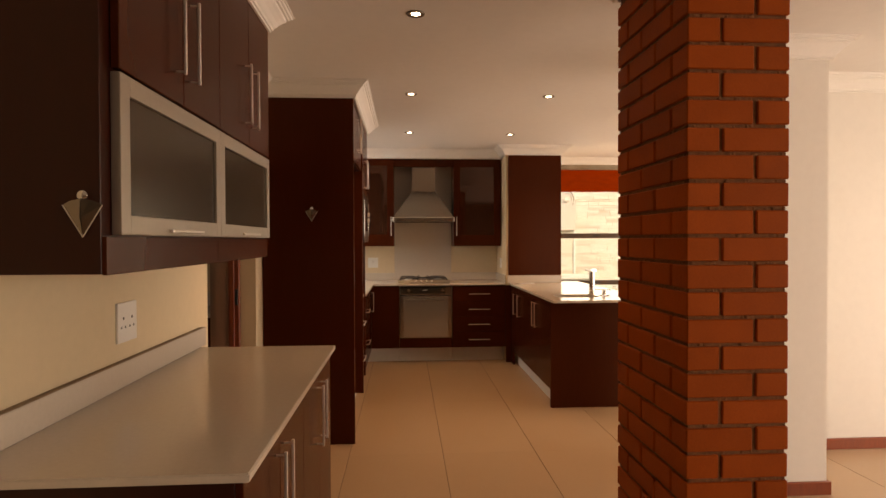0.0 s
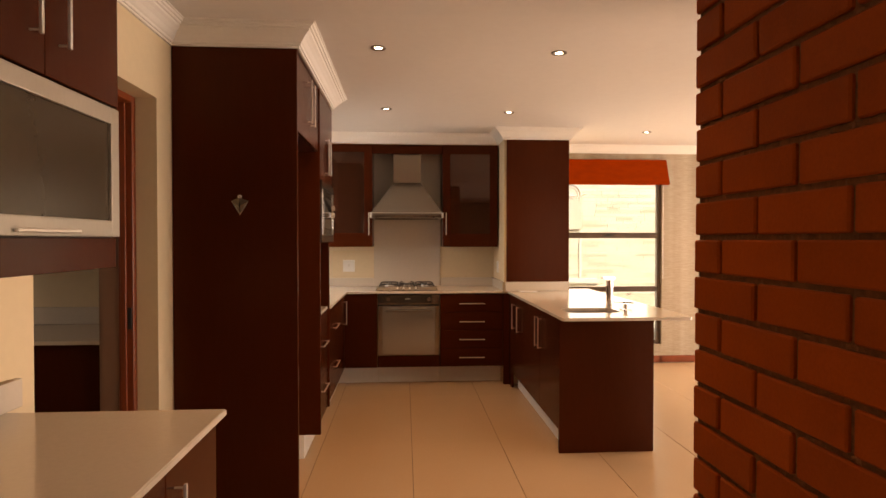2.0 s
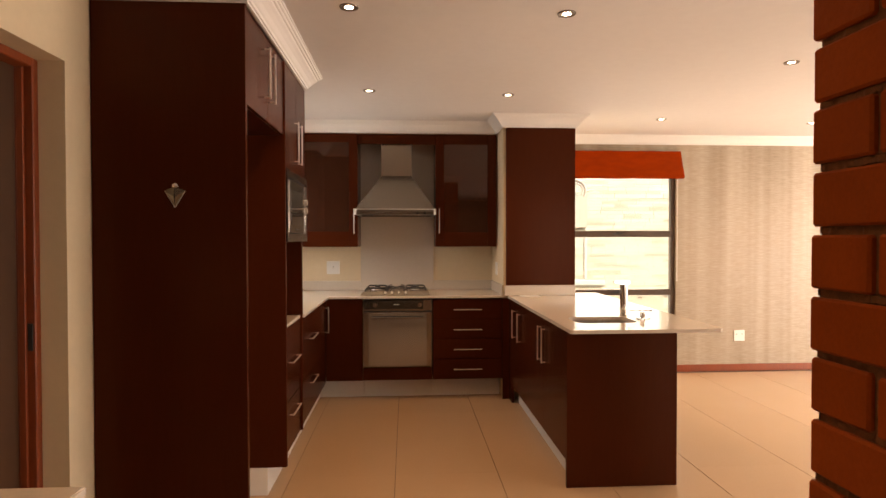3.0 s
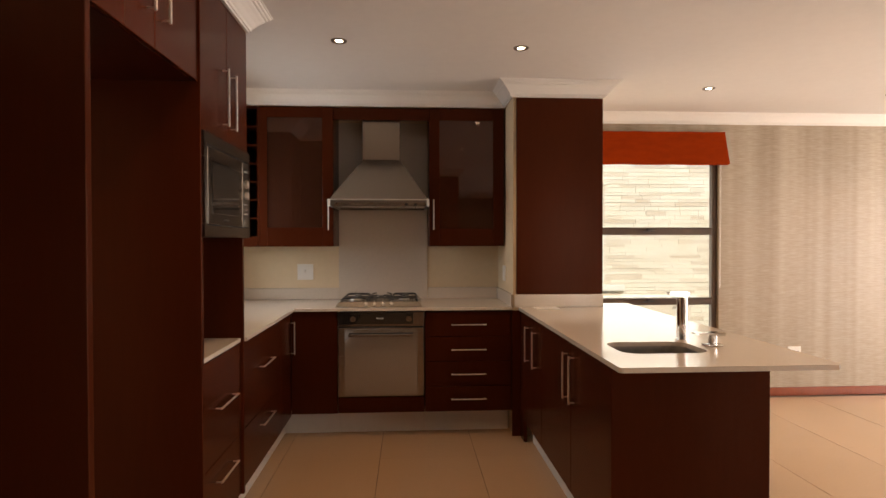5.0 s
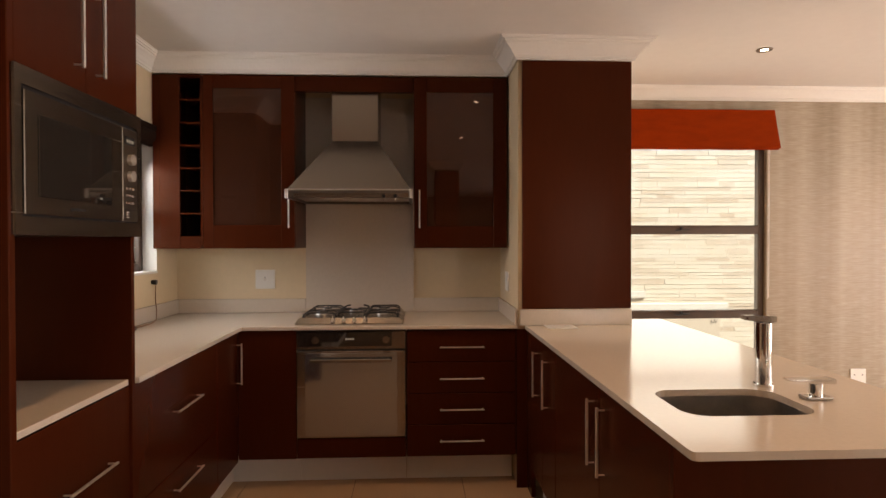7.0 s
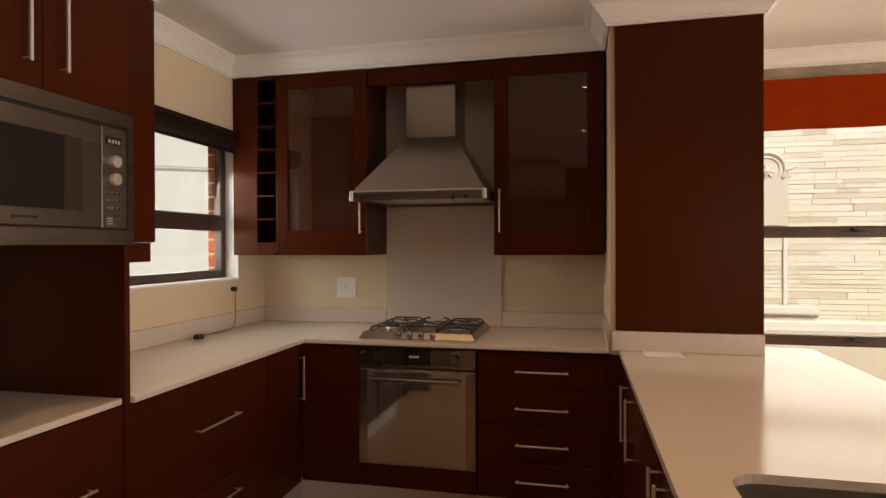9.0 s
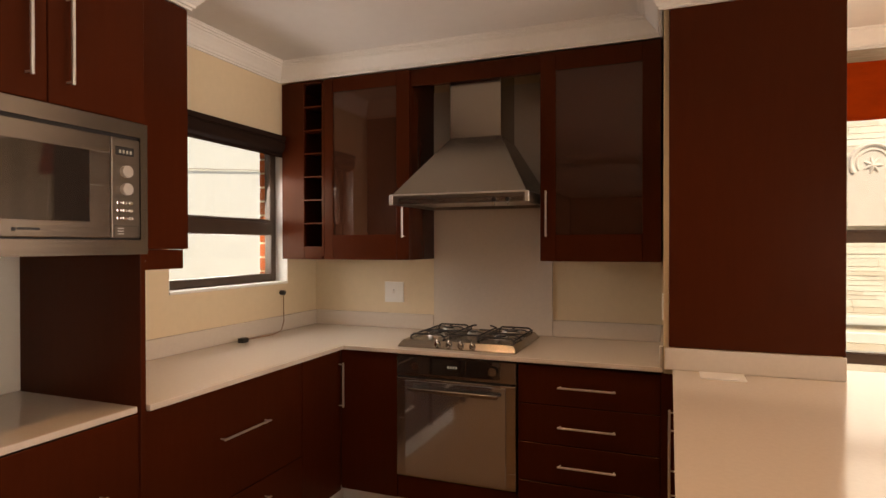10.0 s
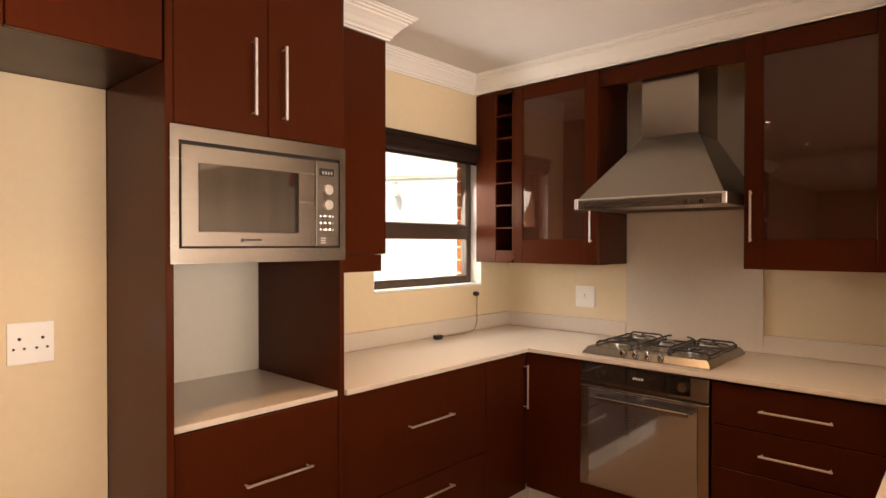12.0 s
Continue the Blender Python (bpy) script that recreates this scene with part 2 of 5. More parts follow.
def rod(bm, a, b, radius, sides=12, radius2=None):
    """A round bar from a to b, added to bm."""
    a, b = Vector(a), Vector(b)
    turn = (b - a).to_track_quat("Z", "Y").to_matrix().to_4x4()
    bmesh.ops.create_cone(bm, cap_ends=True, segments=sides, radius1=radius, radius2=radius if radius2 is None else radius2,
                          depth=(b - a).length, matrix=Matrix.Translation((a + b) / 2) @ turn)
    return bm


def prism(bm, outline, z0, z1):
    """An upright slab over a closed outline of (x, y)."""
    low, high = [bm.verts.new((x, y, z0)) for x, y in outline], [bm.verts.new((x, y, z1)) for x, y in outline]
    n = len(outline)
    bm.faces.new(low[::-1]), bm.faces.new(high)
    for i in range(n):
        bm.faces.new((low[i], low[(i + 1) % n], high[(i + 1) % n], high[i]))
    bmesh.ops.recalc_face_normals(bm, faces=bm.faces)
    return bm


def part(name, bm, material, parent=None, label="", smooth=False, kind=""):
    me = bpy.data.meshes.new(name)
    bmesh.ops.recalc_face_normals(bm, faces=bm.faces)
    bm.to_mesh(me)
    bm.free()
    me.materials.append(material)
    if smooth:
        me.shade_smooth()
        me.set_sharp_from_angle(angle=radians(35))
    ob = new(name, me)
    ob.parent = parent
    return tagged(ob, label=label, kind=kind)


def block(name, x0, x1, y0, y1, z0, z1, material, parent=None, label="", edge=0.0, kind="", seg=1):
    return part(name, box(bmesh.new(), x0, x1, y0, y1, z0, z1, edge, seg), material, parent, label, kind=kind)


def thing(name, label, category, group=""):
    return tagged(new(name), label, category, group)


def handle(parent, way, x, y, z, length, upright=True, name="handle"):
    """A slim bar handle on two posts; way: the axis and sign that it stands out by; (x, y, z): the middle on the door's face."""
    bm = bmesh.new()
    out = 0.026
    o = Vector((way[0], way[1], 0))
    along = Vector((0, 0, 1)) if upright else Vector((abs(way[1]), abs(way[0]), 0))
    c = Vector((x, y, z)) + o * out
    p, q = c - along * length / 2, c + along * length / 2
    box(bm, min(p.x, q.x) - (0.0042 if not along.x else 0), max(p.x, q.x) + (0.0042 if not along.x else 0),
        min(p.y, q.y) - (0.0042 if not along.y else 0), max(p.y, q.y) + (0.0042 if not along.y else 0),
        min(p.z, q.z) - (0.0034 if not along.z else 0), max(p.z, q.z) + (0.0034 if not along.z else 0), 0.0012)
    for s in (-1, 1):
        m = c + along * (length / 2 - 0.009) * s
        rod(bm, m, m - o * (out - 0.0005), 0.0030, 8)
    return part(name, bm, HANDLE, parent, "satin nickel bar handle")


# ---- measures of the place ----
CEILZ, TOPZ, LEFT, BACK, DINING = 2.455, 2.350, -0.895, 7.165, 7.40
COUNTER, UNDER = 0.90, 0.880


def structure(name, x0, x1, y0, y1, z0, z1, material, label=""):
    return tagged(block(name, x0, x1, y0, y1, z0, z1, material, kind="structure"), label)


L0 = LEFT - 0.25

# ---- walls, floor and ceiling ----
structure("scullery_floor", -4.2, L0, 1.4, 4.6, -0.12, -0.001, TILE, "cream scullery floor")
structure("scullery_ceiling", -4.2, L0, 1.4, 4.6, CEILZ, CEILZ + 0.2, CEIL, "white scullery ceiling")
structure("floor", L0, 7.0, -4.0, 7.65, -0.12, -0.004, GROUT, "grouted bed under cream porcelain floor tiles")
structure("ceiling", L0, 7.0, -4.0, 7.65, CEILZ, CEILZ + 0.12, CEIL, "smooth off-white painted plaster ceiling")
# Unseen slab added above the ceiling; its overhang keeps sun off the openings.
structure("roof", -1.35, 9.0, -5.6, 7.9, CEILZ + 0.125, CEILZ + 0.3, ROOF, "unseen grey slab added over the house, overhanging to block sun")
# Unseen stretch of wall, added dark to limit bounced light.
structure("wall_west_lounge", L0, LEFT, -4.0, 0.4, -0.004, CEILZ, TAUPE, "unseen taupe lounge wall, added to keep bounced light low")
structure("wall_west_near", L0, LEFT, 0.4, 2.825, -0.004, CEILZ, WALL, "cream painted wall behind the serving counter")
structure("wall_west_over_door", L0, LEFT, 2.825, 3.745, 2.055, CEILZ, WALL, "cream painted wall over the scullery doorway")
structure("wall_west_far", L0, LEFT, 3.745, 5.977, -0.004, CEILZ, WALL, "cream painted kitchen wall behind the tall units")
structure("wall_west_under_window", LEFT - 0.195, LEFT, 5.977, 6.864, -0.004, 1.175, WALL, "cream painted wall under the kitchen window")
structure("wall_west_over_window", LEFT - 0.195, LEFT, 5.977, 6.864, 2.045, CEILZ, WALL, "cream painted wall over the kitchen window")
structure("wall_west_corner", LEFT - 0.195, LEFT, 6.864, BACK + 0.25, -0.004, CEILZ, WALL, "cream painted wall in the kitchen corner")
structure("wall_kitchen", LEFT, 1.215, BACK, BACK + 0.25, -0.004, CEILZ, WALL, "cream painted wall behind the hob")
structure("nib_wall", 1.215, 1.838, 6.50, DINING + 0.09, -0.004, CEILZ, WALL, "cream plastered nib wall between kitchen and dining room")
structure("wall_dining_under_window", 1.838, 3.185, DINING, DINING + 0.09, -0.004, 0.20, PAPER, "grasscloth papered wall under the dining window")
structure("wall_dining_over_window", 1.838, 3.185, DINING, DINING + 0.09, 2.09, CEILZ, PAPER, "grasscloth papered wall over the dining window")
structure("wall_dining", 3.185, 7.0, DINING, DINING + 0.09, -0.004, CEILZ, PAPER, "beige grasscloth papered wall with sheen bands put into its colour")
structure("pier_wall", 1.95, 2.35, 2.94, 3.25, -0.004, CEILZ, PLASTER, "white plastered pier beyond the brick column")
structure("wall_east_recess", 2.7, 7.0, 3.59, 3.80, -0.004, CEILZ, PLASTER, "pale cream wall of the recess")
# Unseen east walls, added round the opening for the dining lamp.
structure("wall_east_dining", 6.8, 7.0, 3.59, 3.8, -0.004, CEILZ, PLASTER, "white plastered outer wall")
structure("wall_east_dining", 6.8, 7.0, 7.0, 7.65, -0.004, CEILZ, PLASTER, "white plastered outer wall")
structure("wall_east_over_opening", 6.8, 7.0, 3.8, 7.0, 2.1, CEILZ, PLASTER, "unseen white wall over the added dining lamp opening")
# Unseen lounge walls, added close by to shape the lounge lamps' light.
structure("wall_east_lounge", 4.4, 4.6, -4.0, -2.1, -0.004, CEILZ, TAUPE, "unseen taupe wall added east of the lounge to keep bounced light low")
structure("wall_east_lounge", 4.4, 4.6, -0.3, 0.6, -0.004, CEILZ, TAUPE, "unseen taupe wall added east of the lounge to keep bounced light low")
structure("wall_east_lounge_under_gap", 4.4, 4.6, -2.1, -0.3, -0.004, 0.45, TAUPE, "unseen taupe wall under the added lounge lamp opening")
structure("wall_east_lounge_over_gap", 4.4, 4.6, -2.1, -0.3, 2.15, CEILZ, TAUPE, "unseen taupe wall over the added lounge lamp opening")
structure("wall_east_lounge", 4.4, 4.6, 3.2, 3.59, -0.004, CEILZ, PLASTER, "unseen white wall added beside the lounge lamp opening")
structure("wall_east_lounge_over_opening", 4.4, 4.6, 0.6, 3.2, 2.1, CEILZ, PLASTER, "unseen white wall over the added lounge lamp opening")
# Unseen south wall, added dark so the cabinets reflect little.
structure("wall_south", L0, 4.4, -4.0, -3.8, -0.004, CEILZ, TAUPE, "unseen taupe lounge wall, added to keep bounced light low")
structure("scullery_wall_north", -4.0, -1.22, 4.48, 4.60, -0.004, CEILZ, WALL, "cream scullery wall behind its worktop")
structure("scullery_return", -1.22, L0 + 0.02, 3.86, 4.60, -0.004, CEILZ, DOORBROWN, "brown return wall beside the scullery worktop")
structure("scullery_wall_west", -4.2, -4.0, 1.4, 4.6, -0.004, 1.1, WALL, "cream scullery wall")
structure("scullery_wall_west_top", -4.2, -4.0, 1.4, 4.6, 2.1, CEILZ, WALL, "cream scullery wall")
structure("scullery_wall_west_side", -4.2, -4.0, 1.4, 2.6, 1.1, 2.1, WALL, "cream scullery wall")
structure("scullery_wall_west_side", -4.2, -4.0, 3.8, 4.6, 1.1, 2.1, WALL, "cream scullery wall")
structure("scullery_wall_south", -4.0, L0, 1.4, 1.6, -0.004, CEILZ, WALL, "cream scullery wall")


def cornice(points, inner, lift=0.0, deep=1.0):
    """A moulded cornice along a path of (x, y); inner: +1 if the room lies to the left of the path, -1 if to the right."""
    prof = ((0.0, 0.105), (0.012, 0.105), (0.012, 0.096), (0.020, 0.094), (0.022, 0.084), (0.030, 0.076), (0.042, 0.060), (0.058, 0.044),
            (0.070, 0.034), (0.072, 0.026), (0.082, 0.024), (0.084, 0.016), (0.094, 0.014), (0.096, 0.006), (0.104, 0.004), (0.104, 0.0), (0.0, 0.0))
    bm = bmesh.new()
    rings = []
    n = len(points)
    for i, p in enumerate(points):
        p = Vector(p)
        norm = []
        if i:
            d = (p - Vector(points[i - 1])).normalized()
            norm.append(Vector((-d.y, d.x)) * inner)
        if i < n - 1:
            d = (Vector(points[i + 1]) - p).normalized()
            norm.append(Vector((-d.y, d.x)) * inner)
        m = norm[0] if len(norm) == 1 else (norm[0] + norm[1]) / (1 + norm[0].dot(norm[1]))
        rings.append([bm.verts.new((p.x + m.x * u * deep, p.y + m.y * u * deep, CEILZ - w + lift)) for u, w in prof])
    for r, s in zip(rings, rings[1:]):
        for k in range(len(prof)):
            j = (k + 1) % len(prof)
            bm.faces.new((r[k], r[j], s[j], s[k]))
    bm.faces.new(rings[0]), bm.faces.new(rings[-1][::-1])
    return part("cornice", bm, CORNICE, None, "white moulded plaster cornice with stepped beads", kind="structure")


cornice([(LEFT, 2.60), (LEFT, 3.912), (-0.278, 3.912), (-0.278, 5.302), (-0.572, 5.302), (-0.572, 5.774), (LEFT, 5.774)], -1)
cornice([(LEFT, 5.774), (LEFT, 6.802), (1.208, 6.802)], -1, 0.0005, 0.76)
cornice([(1.208, 6.802), (1.208, 6.472), (1.842, 6.472), (1.842, DINING)], -1)
cornice([(1.842, DINING), (6.8, DINING), (6.8, 3.80), (2.7, 3.80)], -1, 0.016)
cornice([(-0.895, 1.18), (-0.562, 1.18), (-0.562, 2.672), (LEFT, 2.672)], -1)
cornice([(1.95, 2.94), (2.35, 2.94), (2.35, 3.25)], -1)
cornice([(2.7, 3.59), (4.4, 3.59)], -1)


def baseboard(x0, x1, y0, y1):
    return tagged(block("baseboard", x0, x1, y0, y1, 0.0, 0.072, WOOD, None, "varnished mahogany baseboard", 0.003), kind="structure")


baseboard(3.16, 6.8, DINING - 0.018, DINING)
baseboard(1.842, 3.185, DINING - 0.018, DINING)
baseboard(1.95, 2.368, 2.922, 2.94)
baseboard(2.35, 2.368, 2.94, 3.25)
baseboard(2.7, 4.4, 3.572, 3.59)

# ---- doorway to the scullery ----
# Thin sheet that turns the inner reveal brown.
structure("door_lining", L0, -1.062, 3.739, 3.744, -0.004, 2.05, DOORBROWN, "thin brown sheet inside the scullery opening")
door_frame = thing("doorway", "varnished reddish timber door frame in the scullery opening", "door frame")
tagged(door_frame, kind="structure")
block("jamb", -1.060, -0.99, 3.712, 3.745, 0, 2.055, WOOD, door_frame, "timber jamb", 0.004)
block("jamb", -1.060, -0.99, 2.825, 2.858, 0, 2.055, WOOD, door_frame, "timber jamb", 0.004)
block("head", -1.060, -0.99, 2.858, 3.712, 2.022, 2.055, WOOD, door_frame, "timber head", 0.004)
block("stop", -1.045, -1.02, 3.700, 3.712, 0, 2.022, WOOD, door_frame, "timber stop", 0.002)
block("strike_plate", -1.018, -1.000, 3.709, 3.713, 0.98, 1.08, BLACK, door_frame, "dark strike plate", 0.001)


# ---- windows ----
def window(name, axis, lo, hi, z0, z1, at, bars, label):
    """A dark framed window; axis 'x': it lies along x at y = at; 'y': along y at x = at."""
    w = tagged(thing(name, label, "window"), kind="structure")
    t = 0.045
    def bar(nm, a0, a1, b0, b1, deep=0.05, mat=FRAME, lab=""):
        if axis == "x":
            return block(nm, a0, a1, at - deep / 2, at + deep / 2, b0, b1, mat, w, lab, 0.004 if mat is FRAME else 0)
        return block(nm, at - deep / 2, at + deep / 2, a0, a1, b0, b1, mat, w, lab, 0.004 if mat is FRAME else 0)
    bar("frame_side", lo, lo + t, z0, z1), bar("frame_side", hi - t, hi, z0, z1)
    bar("frame_sill", lo + t, hi - t, z0, z0 + t), bar("frame_head", lo + t, hi - t, z1 - t, z1)
    marks = [z0 + t] + [b for pair in bars for b in pair] + [z1 - t]
    for b0, b1 in bars:
        bar("transom", lo + t, hi - t, b0, b1, 0.06)
        mid = (lo + hi) / 2
        if axis == "y":
            continue
        bar("stay_rail", lo + t, hi - t, b1 - 0.012, b1 - 0.006, 0.075)
        bm = bmesh.new()
        rod(bm, (mid - 0.05, at - 0.05, b0 + 0.03), (mid + 0.05, at - 0.05, b0 + 0.035), 0.006, 8)
        rod(bm, (mid, at - 0.05, b0 + 0.045), (mid, at - 0.02, b0 + 0.045), 0.009, 8)
        part("catch", bm, BLACK, w, "black window catch")
    for b0, b1 in zip(marks[::2], marks[1::2]):
        p = bar("pane", lo + t, hi - t, b0, b1, 0.006, PANE, "clear glass pane")
        p.visible_shadow = False
    return w


window("window_1", "y", 5.977, 6.864, 1.190, 2.045, -1.00, [(1.462, 1.540)], "dark bronze aluminium kitchen window with one transom")
casement = bpy.data.objects["window_1"]
for nm, y0, y1, z0, z1 in (("sash_stile", 6.799, 6.819, 1.540, 2.0), ("sash_stile", 6.022, 6.042, 1.540, 2.0), ("sash_rail", 6.042, 6.799, 1.540, 1.556), ("sash_rail", 6.042, 6.799, 1.984, 2.0)):
    block(nm, -0.994, -0.968, y0, y1, z0, z1, FRAME, casement, "bronze sash bar", 0.003)
window("window_2", "x", 1.95, 3.185, 0.20, 2.09, DINING + 0.06, [(0.80, 0.86), (1.41, 1.475)], "tall dark bronze aluminium dining window with two transoms")
hook = bmesh.new()
zig = [(2.796, 0.756), (2.803, 0.784), (2.815, 0.762), (2.828, 0.788), (2.833, 0.760), (2.846, 0.790)]
for (x0, z0), (x1, z1) in zip(zig, zig[1:]):
    rod(hook, (x0, DINING + 0.048, z0), (x1, DINING + 0.048, z1), 0.0022, 6)
part("bent_wire", hook, BLACK, bpy.data.objects["window_2"], "thin bent black wire against the pane")
structure("window_side_wall", 1.838, 1.95, DINING, DINING + 0.09, 0.20, 2.09, PAPER, "papered wall beside the dining window")
tagged(block("window_sill", LEFT - 0.23, LEFT + 0.008, 5.977, 6.864, 1.175, 1.190, PLASTER, None, "white plastered window sill", 0.003), kind="structure")
for y0, y1 in ((5.977, 5.980), (6.861, 6.864)):
    structure("window_reveal", -1.032, LEFT + 0.002, y0, y1, 1.190, 2.045, PLASTER, "white plastered window reveal")


# ---- worktops ----
def slab(name, outline, label, z0=UNDER, z1=COUNTER, material=QUARTZ):
    bm = prism(bmesh.new(), outline, z0, z1)
    edges = [e for e in bm.edges if abs(e.verts[0].co.z - e.verts[1].co.z) < 1e-6]
    bmesh.ops.bevel(bm, geom=edges, offset=0.003, segments=2, affect="EDGES")
    return tagged(part(name, bm, material), label, "worktop")


def rounded(x0, x1, y0, y1, r, n=6):
    out = []
    for cx, cy, s in ((x1 - r, y1 - r, 0), (x0 + r, y1 - r, 90), (x0 + r, y0 + r, 180), (x1 - r, y0 + r, 270)):
        out += [(cx + r * math.cos(radians(s + 90 * k / n)), cy + r * math.sin(radians(s + 90 * k / n))) for k in range(n + 1)]
    return out


near_top = slab("serving_worktop", [(LEFT + 0.002, 1.160), (-0.262, 1.160), (-0.262, 2.668), (LEFT + 0.002, 2.668)],
                "speckled off-white quartz worktop on the serving counter units")
block("upstand", LEFT + 0.001, LEFT + 0.022, 1.160, 2.735, COUNTER + 0.0005, COUNTER + 0.084, QUARTZ, near_top, "quartz upstand", 0.002)
block("shadow_line", LEFT + 0.001, LEFT + 0.021, 1.160, 2.70, COUNTER + 0.0843, COUNTER + 0.0865, SEAM, near_top, "silicone bead")

kitchen_top = slab("kitchen_worktop", [(LEFT + 0.002, 5.325), (-0.288, 5.325), (-0.288, 6.492), (1.213, 6.492), (1.213, BACK - 0.002), (LEFT + 0.002, BACK - 0.002)],
                   "speckled off-white quartz worktop round the kitchen corner under the hob")
block("upstand", LEFT + 0.001, LEFT + 0.015, 5.325, BACK - 0.002, COUNTER + 0.0005, COUNTER + 0.089, QUARTZ, kitchen_top, "quartz upstand", 0.002)
block("upstand", LEFT + 0.015, -0.067, BACK - 0.016, BACK - 0.002, COUNTER + 0.0005, COUNTER + 0.089, QUARTZ, kitchen_top, "quartz upstand", 0.002)
block("upstand", 0.64, 1.211, BACK - 0.016, BACK - 0.002, COUNTER + 0.0005, COUNTER + 0.089, QUARTZ, kitchen_top, "quartz upstand", 0.002)
block("upstand", 1.199, 1.213, 6.50, BACK - 0.016, COUNTER + 0.0005, COUNTER + 0.089, QUARTZ, kitchen_top, "quartz upstand", 0.002)
tagged(block("splashback", -0.065, 0.638, BACK - 0.014, BACK - 0.002, COUNTER + 0.001, 2.30, QUARTZ, None, "", 0.001),
       "full-height speckled quartz splashback behind the hob and hood", "splashback")
tagged(block("niche_shelf", -0.888, -0.312, 4.70, 5.300, UNDER, COUNTER, QUARTZ, None, "", 0.002), "off-white quartz shelf in the appliance tower niche", "shelf")


def island_top():
    """The peninsula's top, cut round the sink."""
    outer = [(2.10 - 0.02, 4.536), (2.10, 4.556), (2.10, 6.70), (1.842, 6.70), (1.842, 6.472), (1.250, 6.472), (1.250, 4.552), (1.252, 4.544), (1.258, 4.538), (1.266, 4.536)]
    hole = rounded(1.365, 1.735, 4.79, 5.065, 0.07)
    bm = bmesh.new()
    vo, vh = [bm.verts.new((x, y, COUNTER)) for x, y in outer], [bm.verts.new((x, y, COUNTER)) for x, y in hole]
    edges = [bm.edges.new((vs[i], vs[(i + 1) % len(vs)])) for vs in (vo, vh) for i in range(len(vs))]
    bmesh.ops.triangle_fill(bm, edges=edges, use_beauty=True)
    faces = list(bm.faces)
    ret = bmesh.ops.extrude_face_region(bm, geom=faces)
    for v in [g for g in ret["geom"] if isinstance(g, bmesh.types.BMVert)]:
        v.co.z = UNDER
    return tagged(part("peninsula_worktop", bm, QUARTZ), "glossy off-white quartz peninsula worktop cut out for a sink", "worktop")


top = island_top()
block("upstand", 1.220, 1.842, 6.462, 6.4725, COUNTER + 0.0005, COUNTER + 0.088, QUARTZ, top, "quartz upstand", 0.002)

# ---- cabinet builders ----
def unit(name, label, x0, x1, y0, y1, z0, z1, group=""):
    u = thing(name, label, "cabinet", group)
    block("body", x0, x1, y0, y1, z0, z1, VENEER_SHADED, u, "dark cherry carcass", 0.001)
    return u


def x_front(u, x, thick, y0, y1, z0, z1, hy=None, hz=None, hl=0.24, upright=True, name="door", material=None):
    """A slab front that faces +x, thick deep, with its face at x."""
    d = block(name, x - thick, x, y0 + 0.0015, y1 - 0.0015, z0 + 0.0015, z1 - 0.0015, material or VENEER, u, "", 0.002)
    if hy is not None:
        handle(d, (1, 0), x, hy, hz, hl, upright)
    return d


def y_front(u, y, thick, x0, x1, z0, z1, hx=None, hz=None, hl=0.24, upright=False, name="drawer", material=None):
    """A slab front that faces -y, with its face at y."""
    d = block(name, x0 + 0.0015, x1 - 0.0015, y, y + thick, z0 + 0.0015, z1 - 0.0015, material or VENEER, u, "", 0.002)
    if hx is not None:
        handle(d, (0, -1), hx, y, hz, hl, upright)
    return d


def nx_front(u, x, thick, y0, y1, z0, z1, hy=None, hz=None, hl=0.24):
    """A slab front that faces -x."""
    d = block("door", x, x + thick, y0 + 0.0015, y1 - 0.0015, z0 + 0.0015, z1 - 0.0015, VENEER, u, "", 0.002)
    if hy is not None:
        handle(d, (-1, 0), x, hy, hz, hl, True)
    return d


def badge(at_x, at_y, z0, label):
    """A folded fan-shaped metal magnet with a round knob on top, on a panel that faces -y; z0: its lower tip."""
    b = thing("fan_magnet", label, "ornament", "fan magnets")
    for side, nm in ((-1, "fan_half"), (1, "fan_half")):
        bm = bmesh.new()
        rim = [(0.0, 0.0), (0.041, 0.068), (0.030, 0.074), (0.018, 0.078), (0.0, 0.080)]
        deep = [0.003, 0.002, 0.005, 0.009, 0.013]
        front = [bm.verts.new((at_x + side * u, at_y - d, z0 + w)) for (u, w), d in zip(rim, deep)]
        rear = [bm.verts.new((at_x + side * u, at_y, z0 + w)) for u, w in rim]
        fold = bm.verts.new((at_x + side * 0.002, at_y - 0.012, z0 + 0.042))
        for i in range(len(rim) - 1):
            bm.faces.new((front[i], front[i + 1], fold))
        bm.faces.new((front[4], front[0], fold))
        for i in range(len(rim)):
            j = (i + 1) % len(rim)
            bm.faces.new((front[i], rear[i], rear[j], front[j]))
        part(nm, bm, STEEL, b, "polished folded plate")
    for k in (-0.041, 0.041):
        part("rim_wire", rod(bmesh.new(), (at_x, at_y - 0.003, z0), (at_x + k, at_y - 0.003, z0 + 0.068), 0.0013, 6), HANDLE, b)
    bm = bmesh.new()
    bmesh.ops.create_uvsphere(bm, u_segments=14, v_segments=10, radius=0.0115, matrix=Matrix.Translation((at_x + 0.001, at_y - 0.006, z0 + 0.088)))
    for v in bm.verts:
        v.co.y = at_y - 0.006 + (v.co.y - at_y + 0.006) * 0.45
    part("knob", bm, CHROME, b, "round metal knob", True)
    return b


